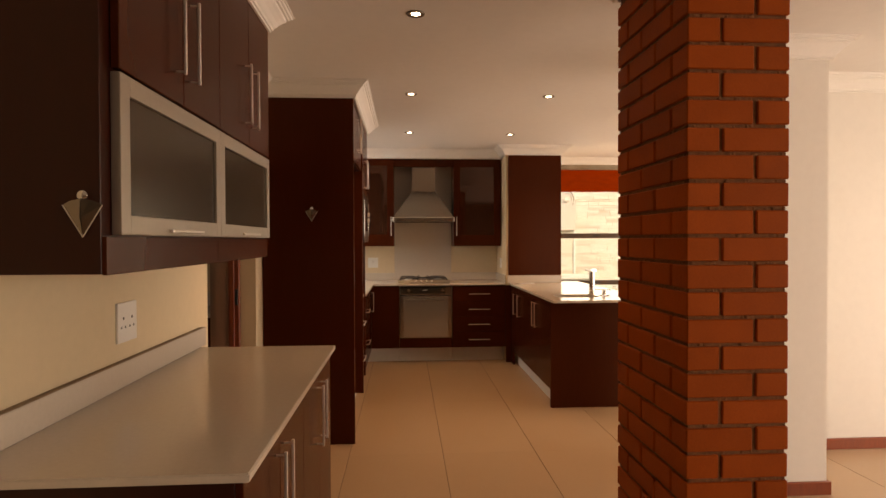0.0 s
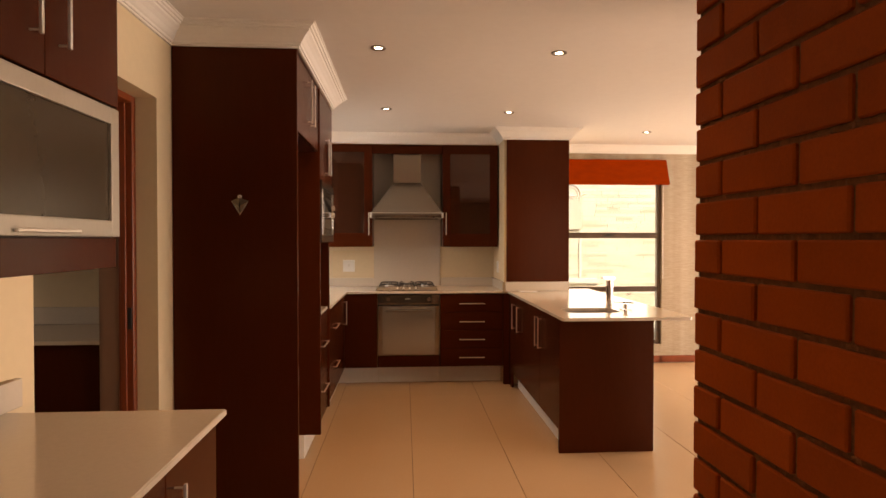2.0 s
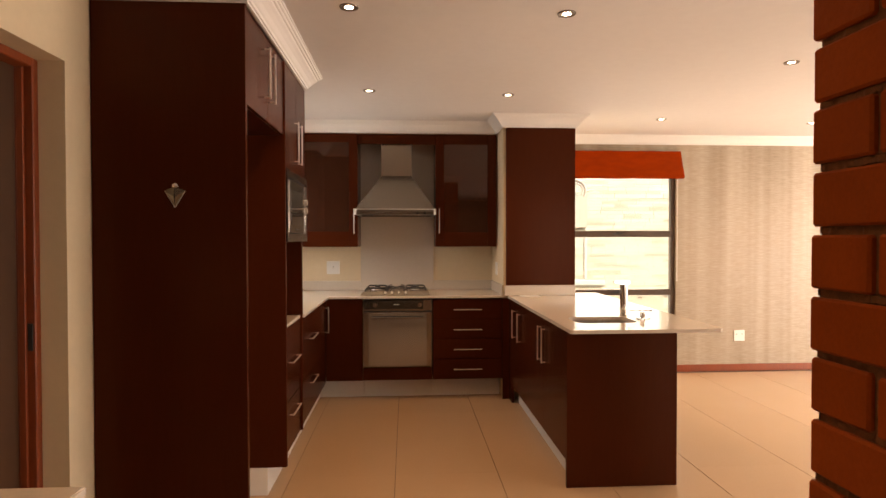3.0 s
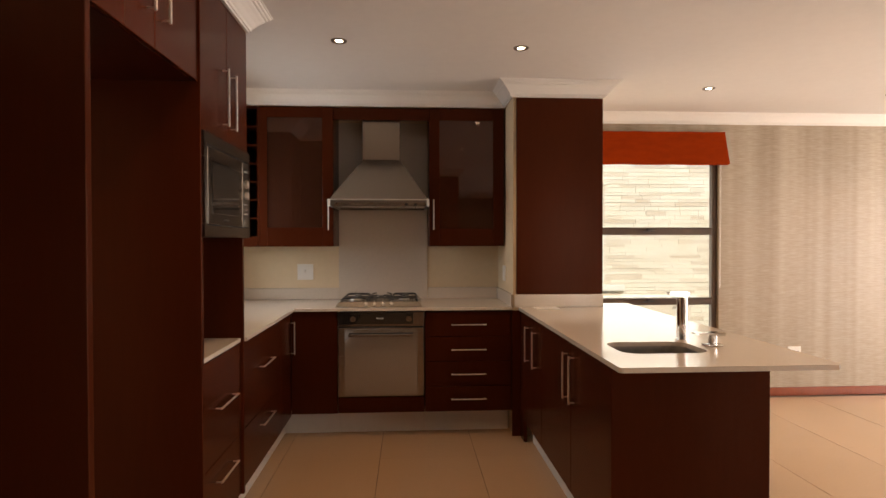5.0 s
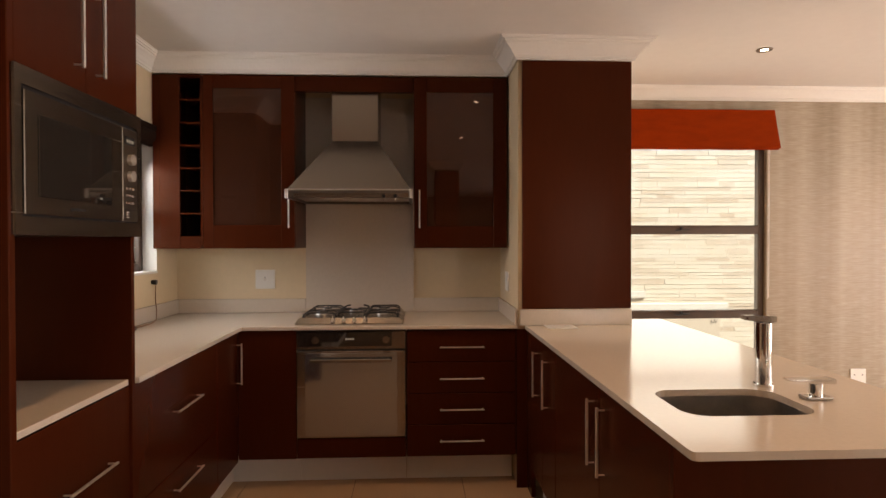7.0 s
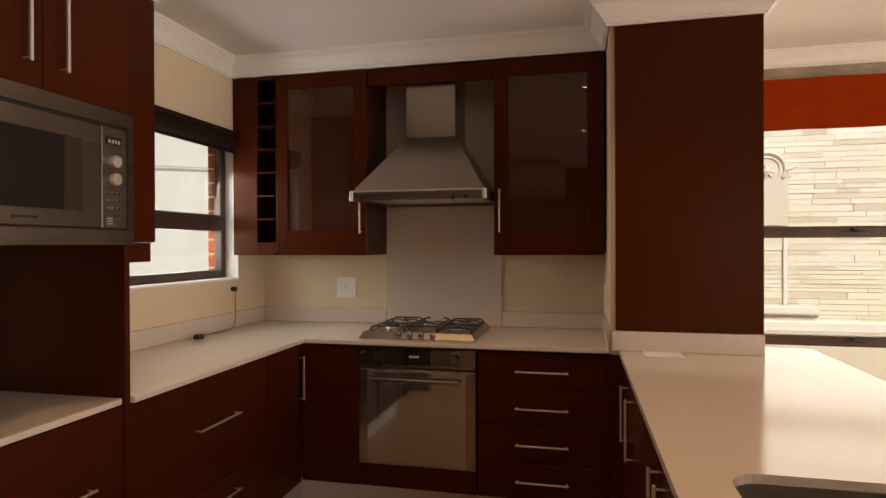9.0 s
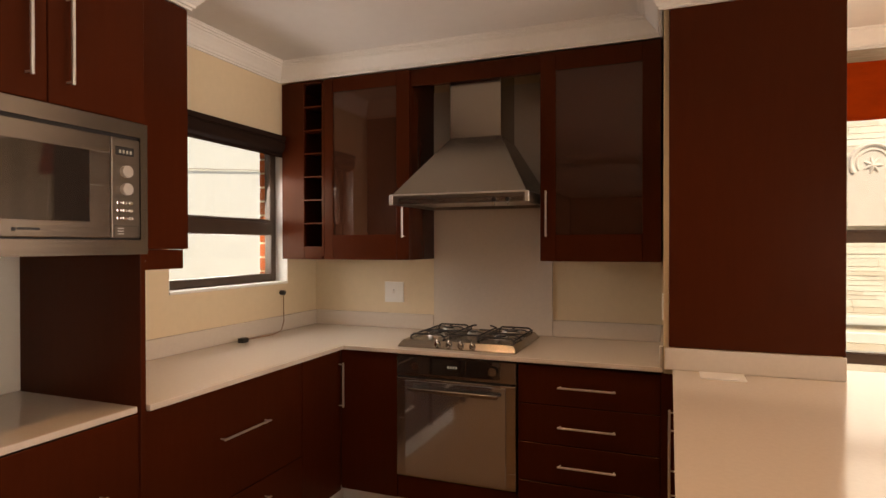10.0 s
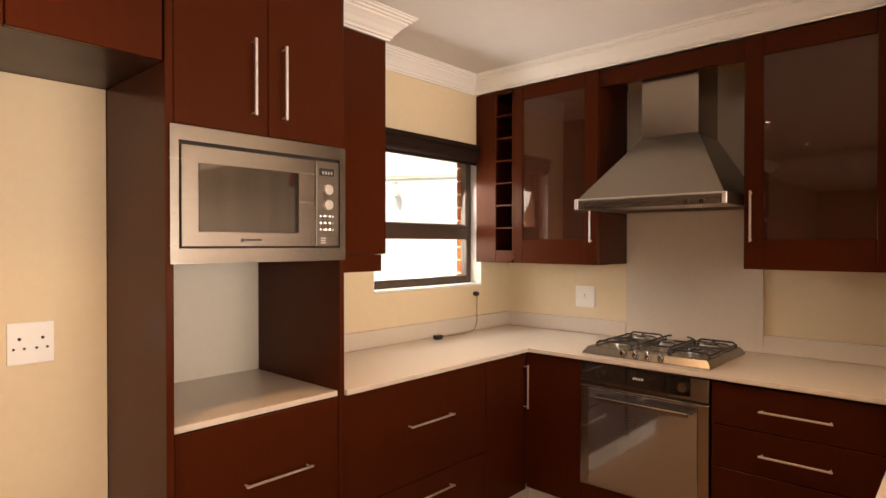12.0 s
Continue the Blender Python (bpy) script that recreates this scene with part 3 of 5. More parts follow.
# ---- serving counter units ----
for y0, y1 in ((1.190, 1.925), (1.925, 2.640)):
    u = unit("serving_base_unit", "dark cherry two-door base cabinet under the serving worktop", LEFT + 0.002, -0.302, y0 + 0.001, y1 - 0.001, 0.15, UNDER - 0.001, "serving base units")
    mid = (y0 + y1) / 2
    x_front(u, -0.283, 0.018, y0, mid, 0.155, UNDER - 0.006, mid - 0.05, 0.70)
    x_front(u, -0.283, 0.018, mid, y1, 0.155, UNDER - 0.006, mid + 0.05, 0.70)
    block("plinth", -0.86, -0.36, y0 + 0.001, y1 - 0.001, 0.0, 0.149, PLASTER, u, "pale plinth board")

u_label = "dark cherry wall cabinet with frosted lift-up door over the serving counter"
for y0, y1, n in ((1.210, 1.955, 0), (1.955, 2.668, 1)):
    u = unit("serving_wall_unit", u_label, LEFT + 0.002, -0.582, y0 + 0.001, y1 - 0.001, 1.317, TOPZ + 0.006, "serving wall units")
    mid = (y0 + y1) / 2 + (0.047 if n == 0 else 0.015)
    ya = y0 + (0.042 if n == 0 else 0.0)
    x_front(u, -0.560, 0.020, ya, mid, 1.768, TOPZ + 0.004, mid - 0.055, 1.965)
    x_front(u, -0.560, 0.020, mid, y1, 1.768, TOPZ + 0.004, mid + 0.055, 1.965)
    block("pelmet", -0.581, -0.570, y0 + 0.001, y1 - 0.001, 1.315, 1.398, VENEER, u, "cherry light pelmet", 0.001)
    g = block("glass_door", -0.575, -0.566, ya + 0.045, y1 - 0.045, 1.445, 1.718, FROST, u, "frosted lift-up glass door")
    for nm, a0, a1, b0, b1 in (("frame_side", ya, ya + 0.046, 1.402, 1.762), ("frame_side", y1 - 0.046, y1 - 0.002, 1.402, 1.762),
                               ("frame_rail", ya + 0.046, y1 - 0.046, 1.402, 1.447), ("frame_rail", ya + 0.046, y1 - 0.046, 1.717, 1.762)):
        block(nm, -0.580, -0.558, a0, a1, b0, b1, ALU, g, "brushed aluminium door frame", 0.003, seg=2)
    bm = box(bmesh.new(), -0.557, -0.545, mid - 0.12, mid + 0.12, 1.410, 1.419, 0.002)
    part("pull", bm, HANDLE, g, "slim nickel pull")
badge(-0.617, 1.2095, 1.397, "polished fan-shaped metal magnet on the dark side of the wall cabinet")


def socket(name, x, y, z, wide, high, face, holes, label):
    """A white switched plate; face: the outward axis."""
    s = thing(name, label, "socket")
    t = 0.009
    fx, fy = face
    if fx:
        block("plate", min(x, x + fx * t), max(x, x + fx * t), y - wide / 2, y + wide / 2, z - high / 2, z + high / 2, PLASTIC, s, "", 0.003, seg=2)
    else:
        block("plate", x - wide / 2, x + wide / 2, min(y, y + fy * t), max(y, y + fy * t), z - high / 2, z + high / 2, PLASTIC, s, "", 0.003, seg=2)
    for du, dz, r, kind_name in holes:
        if fx:
            a, b = (x + fx * 0.0085, y + du, z + dz), (x + fx * 0.0100, y + du, z + dz)
        else:
            a, b = (x + du, y + fy * 0.0085, z + dz), (x + du, y + fy * 0.0100, z + dz)
        part(kind_name, rod(bmesh.new(), a, b, r, 10), HOLE if kind_name == "pin_hole" else HANDLE, s)
    return s


TWIN = [(-0.03, 0.014, 0.005, "pin_hole"), (0.03, 0.014, 0.005, "pin_hole"), (-0.045, -0.016, 0.004, "pin_hole"), (-0.018, -0.016, 0.004, "pin_hole"),
        (0.014, -0.016, 0.004, "pin_hole"), (0.042, -0.016, 0.004, "pin_hole")]
socket("twin_socket", LEFT, 1.988, 1.113, 0.135, 0.135, (1, 0), TWIN, "white twin plug socket on the cream wall over the counter")
socket("twin_socket", -0.745, 4.460, 1.131, 0.122, 0.127, (1, 0), TWIN, "white twin plug socket on the cream wall of the fridge recess")
socket("isolator_switch", -0.330, BACK, 1.117, 0.125, 0.125, (0, -1), [(0.0, 0.0, 0.010, "toggle"), (0.0, 0.012, 0.003, "pin_hole")], "white square isolator switch between worktop and wall cabinet")
socket("isolator_switch", 1.215, 6.85, 1.117, 0.11, 0.115, (-1, 0), [], "white square switch plate on the side of the nib wall")
socket("wall_socket", 3.87, DINING, 0.372, 0.115, 0.115, (0, -1), TWIN[:2], "white socket low on the grasscloth wall")

tagged(block("recess_lining", LEFT, -0.745, 3.942, 4.674, 0, 1.948, WALL), "cream painted lining at the back of the fridge recess", kind="structure")

# ---- fridge housing and appliance tower ----
housing = thing("fridge_housing", "tall dark cherry fridge housing with an empty recess and overhead doors", "cabinet")
block("side_panel", LEFT + 0.003, -0.280, 3.915, 3.940, 0, TOPZ + 0.018, VENEER, housing, "wide dark cherry end panel", 0.002)
block("overhead_body", LEFT + 0.003, -0.305, 3.941, 4.674, 1.950, TOPZ, VENEER_SHADED, housing, "dark cherry overhead box", 0.001)
x_front(housing, -0.284, 0.020, 3.942, 4.312, 1.948, TOPZ, 4.258, 2.165)
x_front(housing, -0.284, 0.020, 4.312, 4.674, 1.948, TOPZ, 4.366, 2.165)
badge(-0.563, 3.914, 1.519, "small polished fan-shaped metal magnet on the tall cherry panel")

tower = thing("appliance_tower", "dark cherry tower unit with microwave, open niche and drawers", "cabinet")
block("side_panel", LEFT + 0.003, -0.276, 4.676, 4.698, 0.15, TOPZ, VENEER, tower, "cherry side panel", 0.002)
block("side_panel", LEFT + 0.003, -0.300, 5.302, 5.322, 0.15, TOPZ, VENEER, tower, "cherry side panel", 0.002)
block("back_panel", LEFT + 0.003, -0.862, 4.699, 5.301, 0.901, 1.375, PALE, tower, "white niche back")
block("upper_box", LEFT + 0.003, -0.300, 4.699, 5.301, 1.378, TOPZ, VENEER_SHADED, tower, "", 0.001)
block("lower_box", LEFT + 0.003, -0.332, 4.699, 5.301, 0.15, UNDER - 0.001, VENEER_SHADED, tower, "", 0.001)
x_front(tower, -0.278, 0.020, 4.699, 5.000, 1.778, TOPZ, 4.943, 1.955)
x_front(tower, -0.278, 0.020, 5.000, 5.302, 1.778, TOPZ, 5.052, 1.955)
x_front(tower, -0.312, 0.020, 4.700, 5.322, 0.445, UNDER - 0.003, 5.05, 0.667, 0.25, False, "drawer")
x_front(tower, -0.312, 0.020, 4.700, 5.322, 0.155, 0.445, 5.05, 0.36, 0.25, False, "drawer")
block("plinth", -0.86, -0.38, 4.676, 5.322, 0, 0.149, PLASTER, tower, "pale plinth board")


def microwave():
    m = thing("microwave", "built-in brushed steel microwave oven with smoked glass window", "microwave")
    y0, y1, z0, z1, x = 4.684, 5.300, 1.377, 1.774, -0.266
    bm = bmesh.new()
    for a0, a1, b0, b1 in ((y0, y0 + 0.0245, z0, z1), (y1 - 0.0255, y1, z0, z1), (y0 + 0.0245, y1 - 0.0255, z0, z0 + 0.044), (y0 + 0.0245, y1 - 0.0255, z1 - 0.043, z1)):
        box(bm, x - 0.033, x, a0, a1, b0, b1)
    part("trim_frame", bm, STEEL, m, "brushed steel trim frame")
    # Near-black block gives the shade in the gap round door and panel.
    block("cavity", x - 0.030, x - 0.012, y0 + 0.0245, y1 - 0.0255, z0 + 0.044, z1 - 0.043, DARK, m)
    d = block("door", x - 0.012, x + 0.003, y0 + 0.030, 5.170, z0 + 0.049, z1 - 0.054, STEEL, m, "brushed steel door", 0.002)
    block("window", x + 0.0035, x + 0.0055, 4.764, 5.103, 1.470, 1.670, PANELGLASS, d, "smoked glass window", 0.001)
    block("name_plate", x + 0.0032, x + 0.0040, 4.910, 4.965, 1.444, 1.450, BLACK, d, "dark lettering bar")
    block("name_mark", x + 0.0032, x + 0.0040, 4.896, 4.906, 1.441, 1.450, BLACK, d, "small slanted dark mark")
    c = block("control_panel", x - 0.012, x + 0.003, 5.1735, y1 - 0.031, z0 + 0.049, z1 - 0.054, PANELSTEEL, m, "dull steel control panel", 0.002)
    block("display", x + 0.0032, x + 0.0045, 5.185, 5.247, 1.669, 1.695, BLACK, c, "black display")
    for k in range(4):
        yy = 5.197 + k * 0.012
        block("digit", x + 0.0046, x + 0.0050, yy, yy + 0.006, 1.675, 1.685, DISPLAY, c, "glowing digit")
    for zz in (1.622, 1.570):
        part("knob", rod(bmesh.new(), (x + 0.003, 5.218, zz), (x + 0.016, 5.218, zz), 0.0175, 24), HANDLE, c, "round chrome knob", True)
    for r in range(3):
        for q in range(3):
            yy, zz = 5.188 + q * 0.020, 1.525 - r * 0.0225
            block("button", x + 0.003, x + 0.006, yy, yy + 0.014, zz, zz + 0.009, CHROME, c, "chrome button", 0.002)
    for b0, b1, c0, c1 in ((5.181, 5.263, 1.4615, 1.4625), (5.181, 5.182, 1.428, 1.4615), (5.262, 5.263, 1.428, 1.4615)):
        block("flap_line", x + 0.0031, x + 0.0036, b0, b1, c0, c1, BLACK, c, "thin dark flap line")
    for r in range(3):
        block("vent_mark", x + 0.0032, x + 0.0038, 5.192, 5.212, 1.437 + r * 0.008, 1.4395 + r * 0.008, PLASTIC, c)
    return m


microwave()

wall_unit = unit("window_wall_unit", "dark cherry wall cabinet between the appliance tower and the window", LEFT + 0.003, -0.590, 5.324, 5.772, 1.388, TOPZ)
x_front(wall_unit, -0.571, 0.018, 5.324, 5.772, 1.388, TOPZ)
block("pelmet", LEFT + 0.003, -0.573, 5.324, 5.745, 1.312, 1.387, VENEER, wall_unit, "cherry pelmet board", 0.001)

# ---- base units along the window wall ----
u = unit("window_drawer_unit", "dark cherry two-drawer base unit beside the appliance tower", LEFT + 0.003, -0.335, 5.326, 6.180, 0.15, UNDER - 0.001)
x_front(u, -0.315, 0.018, 5.326, 6.180, 0.445, UNDER - 0.003, 5.79, 0.685, 0.27, False, "drawer")
x_front(u, -0.315, 0.018, 5.326, 6.180, 0.155, 0.445, 5.79, 0.37, 0.27, False, "drawer")
block("plinth", -0.86, -0.385, 5.326, 6.180, 0, 0.149, PLASTER, u, "pale plinth board")
u = unit("corner_base_unit", "dark cherry corner base cabinet under the worktop", LEFT + 0.003, -0.335, 6.182, BACK - 0.003, 0.17, UNDER - 0.001)
x_front(u, -0.315, 0.018, 6.181, 6.514, 0.160, UNDER - 0.003, 6.492, 0.70, 0.225)
block("fixed_front", -0.314, -0.002, 6.515, 6.533, 0.172, UNDER - 0.003, VENEER, u, "fixed cherry corner front", 0.001)
block("plinth", -0.385, -0.002, 6.650, 6.668, 0, 0.169, PLASTER, u, "pale plinth board")
block("plinth", -0.86, -0.386, 6.182, 6.668, 0, 0.149, PLASTER, u, "pale plinth board")

# ---- units under the hob wall ----
u = unit("oven_housing", "dark cherry oven housing under the hob", 0.0, 0.595, 6.536, BACK - 0.003, 0.17, 0.284)
y_front(u, 6.515, 0.018, 0.0, 0.597, 0.172, 0.283, name="lower_front")
block("plinth", 0.0, 0.595, 6.650, 6.668, 0, 0.169, PLASTER, u, "pale plinth board")
u = unit("drawer_unit", "dark cherry unit of four drawers with nickel bars", 0.600, 1.215, 6.536, BACK - 0.003, 0.17, UNDER - 0.001)
for z0, z1, hz in ((0.695, 0.868, 0.780), (0.522, 0.695, 0.606), (0.348, 0.522, 0.435), (0.172, 0.348, 0.262)):
    y_front(u, 6.515, 0.018, 0.600, 1.205, z0, z1, 0.905, hz, 0.245, False)
block("filler", 1.2065, 1.263, 6.484, 6.4985, 0.0, UNDER - 0.003, VENEER, u, "cherry filler strip", 0.001)
block("plinth", 0.597, 1.205, 6.650, 6.668, 0, 0.169, PLASTER, u, "pale plinth board")


def oven():
    o = thing("built_in_oven", "built-in steel oven with a large mirrored glass door", "oven")
    x0, x1, y = 0.001, 0.594, 6.502
    block("body", x0 + 0.01, x1 - 0.01, y + 0.036, BACK - 0.02, 0.287, 0.868, BLACK, o)
    c = block("control_panel", x0, x1, y + 0.006, y + 0.035, 0.772, 0.871, STEEL, o, "brushed steel control panel", 0.002)
    block("panel_glass", x0 + 0.006, x1 - 0.075, y + 0.004, y + 0.0055, 0.788, 0.868, PANELGLASS, c, "smoked control glass")
    for xx in (x0 + 0.105, x1 - 0.105):
        part("dial", rod(bmesh.new(), (xx, y + 0.004, 0.826), (xx, y - 0.014, 0.826), 0.020, 20), STEEL, c, "round steel dial", True)
    for k in range(4):
        xx = x0 + 0.265 + k * 0.013
        block("digit", xx, xx + 0.008, y + 0.0032, y + 0.0038, 0.823, 0.833, DISPLAY, c, "glowing digit")
    block("shadow_gap", x0 + 0.002, x1 - 0.002, y + 0.012, y + 0.035, 0.762, 0.771, DARK, o)
    d = block("door", x0, x1, y + 0.006, y + 0.035, 0.287, 0.762, STEEL, o, "steel framed oven door", 0.002)
    block("door_glass", x0 + 0.046, x1 - 0.046, y + 0.0025, y + 0.0055, 0.298, 0.752, OVENGLASS, d, "mirrored door glass", 0.001)
    bm = box(bmesh.new(), x0 + 0.075, x1 - 0.075, y - 0.034, y - 0.020, 0.706, 0.724, 0.003)
    for xx in (x0 + 0.10, x1 - 0.10):
        box(bm, xx - 0.010, xx + 0.010, y - 0.021, y + 0.002, 0.709, 0.721)
    part("door_bar", bm, STEEL, d, "flat steel door bar")
    return o


oven()


def hob():
    h = thing("gas_hob", "four-burner steel gas hob with black cast-iron grates and chrome knobs", "hob")
    x0, x1, y0, y1, z = -0.020, 0.582, 6.560, 7.075, COUNTER + 0.0005
    bm = bmesh.new()
    low = [bm.verts.new(p) for p in ((x0, y0, z), (x1, y0, z), (x1, y1, z), (x0, y1, z))]
    edge = [bm.verts.new((v.co.x, v.co.y, z + 0.004)) for v in low]
    high = [bm.verts.new(p) for p in ((x0 + 0.020, y0 + 0.024, z + 0.034), (x1 - 0.020, y0 + 0.024, z + 0.034), (x1 - 0.020, y1 - 0.020, z + 0.034), (x0 + 0.020, y1 - 0.020, z + 0.034))]
    for p, q in ((low, edge), (edge, high)):
        for i in range(4):
            bm.faces.new((p[i], p[(i + 1) % 4], q[(i + 1) % 4], q[i]))
    bm.faces.new(low[::-1]), bm.faces.new(high)
    bmesh.ops.bevel(bm, geom=list(bm.edges), offset=0.002, segments=2, affect="EDGES")
    part("tray", bm, STEEL, h, "steel tray with a sloped front")
    zt = z + 0.034
    for xx in (0.189, 0.249, 0.308, 0.367):
        k = part("knob", rod(rod(bmesh.new(), (xx, 6.574, z + 0.020), (xx, 6.564, z + 0.022), 0.0140, 18), (xx, 6.564, z + 0.022), (xx, 6.552, z + 0.025), 0.0125, 18, 0.0085), CHROME, h, "round chrome knob", True)
        part("collar", rod(bmesh.new(), (xx, 6.578, z + 0.019), (xx, 6.571, z + 0.0205), 0.0155, 20), BLACK, k, "black knob collar", True)
        part("pointer", rod(bmesh.new(), (xx, 6.562, z + 0.032), (xx, 6.564, z + 0.046), 0.0018, 6), CHROME, k)
    for bx, by, r in ((0.105, 6.760, 0.046), (0.105, 6.955, 0.036), (0.455, 6.760, 0.036), (0.455, 6.955, 0.050), (0.280, 6.860, 0.034)):
        b = part("burner", rod(bmesh.new(), (bx, by, zt), (bx, by, zt + 0.012), r, 24, r * 0.9), SINKSTEEL, h, "steel burner ring", True)
        part("cap", rod(bmesh.new(), (bx, by, zt + 0.012), (bx, by, zt + 0.019), r * 0.74, 24, r * 0.66), BLACK, b, "black burner cap", True)

    def bar(bm, points, r=0.0046):
        for p, q in zip(points, points[1:]):
            rod(bm, p, q, r, 8)

    t = zt + 0.020
    for gx0, gx1 in ((0.012, 0.192), (0.368, 0.548)):
        g0, g1, mx = 6.655, 7.040, (gx0 + gx1) / 2
        bm = bmesh.new()
        for yy in (g0, g1):
            bar(bm, [(gx0, yy, zt), (gx0, yy, t - 0.012), (gx0 + 0.016, yy, t), (gx1 - 0.016, yy, t), (gx1, yy, t - 0.012), (gx1, yy, zt)])
        bar(bm, [(gx0, g0, t - 0.010), (gx0, g1, t - 0.010)])
        bar(bm, [(gx1, g0, t - 0.010), (gx1, g1, t - 0.010)])
        bar(bm, [(gx0, 6.857, t - 0.008), (gx1, 6.857, t - 0.008)])
        for yy in (6.760, 6.955):
            bar(bm, [(gx0, yy, t - 0.009), (gx0 + 0.020, yy, t), (mx - 0.018, yy, t)], 0.0038)
            bar(bm, [(gx1, yy, t - 0.009), (gx1 - 0.020, yy, t), (mx + 0.018, yy, t)], 0.0038)
        bar(bm, [(mx, g0, t), (mx, 6.740, t)], 0.0038)
        bar(bm, [(mx, g1, t), (mx, 6.975, t)], 0.0038)
        part("grate", bm, IRON, h, "black cast-iron pan grate")
    bm = bmesh.new()
    for xx in (0.206, 0.354):
        bar(bm, [(xx, 6.700, zt), (xx, 6.700, t - 0.010), (xx, 6.716, t - 0.004), (xx, 7.024, t - 0.004), (xx, 7.038, t - 0.012), (xx, 7.038, zt)])
        s = 1 if xx < 0.28 else -1
        for yy in (6.800, 6.920):
            bar(bm, [(xx, yy, t - 0.004), (xx + s * 0.052, yy + (0.03 if yy < 6.86 else -0.03), t)], 0.0038)
        bar(bm, [(xx, 7.020, t - 0.004), (xx + s * 0.018, 7.028, t + 0.002), (xx + s * 0.034, 7.028, t + 0.004)], 0.0050)
    bar(bm, [(0.206, 6.720, t - 0.004), (0.354, 6.720, t - 0.004)])
    part("grate", bm, IRON, h, "black cast-iron middle grate")
    return h


hob()


def hood():
    h = thing("extractor_hood", "pyramid brushed steel extractor hood with a square flue", "extractor hood")
    x0, x1, y0, y1 = -0.072, 0.630, 6.590, BACK - 0.018
    bm = bmesh.new()
    ring = lambda a0, a1, b0, b1, z: [bm.verts.new(p) for p in ((a0, b0, z), (a1, b0, z), (a1, b1, z), (a0, b1, z))]
    r = [ring(x0 + 0.008, x1 - 0.008, y0 + 0.008, y1, 1.656), ring(0.146, 0.426, 6.865, y1, 1.966)]
    for p, q in zip(r, r[1:]):
        for i in range(4):
            bm.faces.new((p[i], p[(i + 1) % 4], q[(i + 1) % 4], q[i]))
    bm.faces.new(r[0][::-1]), bm.faces.new(r[1])
    part("canopy", bm, HOODSTEEL, h, "sloped steel canopy")
    rim = bmesh.new()
    for a0, a1, b0, b1 in ((x0, x1, y0, y0 + 0.018), (x0, x0 + 0.018, y0 + 0.018, y1), (x1 - 0.018, x1, y0 + 0.018, y1), (x0 + 0.018, x1 - 0.018, y1 - 0.018, y1)):
        box(rim, a0, a1, b0, b1, 1.606, 1.656)
    part("rim", rim, PANELSTEEL, h, "dull steel rim")
    block("rim_lip", x0, x1, y0 - 0.006, y0, 1.648, 1.656, HANDLE, h, "polished rim lip", 0.001)
    block("light_strip", x0 + 0.045, x1 - 0.020, y0 - 0.002, y0 - 0.0002, 1.609, 1.632, HOODSTEEL, h, "satin steel strip")
    for a0 in (x0 - 0.004, x1 - 0.012):
        block("end_cap", a0, a0 + 0.018, y0 - 0.008, y0 + 0.012, 1.604, 1.655, HANDLE, h, "satin end cap", 0.002)
    block("filter", x0 + 0.019, x1 - 0.019, y0 + 0.019, y1 - 0.019, 1.622, 1.628, HANDLE, h, "grease filter")
    for xx in (0.473, 0.538):
        k = part("knob", rod(bmesh.new(), (xx, y0 + 0.001, 1.616), (xx, y0 - 0.016, 1.616), 0.011, 14), BLACK, h, "dark round knob", True)
        part("knob_pin", rod(bmesh.new(), (xx, y0 - 0.012, 1.604), (xx, y0 - 0.012, 1.590), 0.004, 8), CHROME, k, "small chrome pin", True)
    block("flue", 0.146, 0.426, 6.866, y1, 1.967, 2.340, HOODSTEEL, h, "square steel flue", 0.002)
    return h


hood()


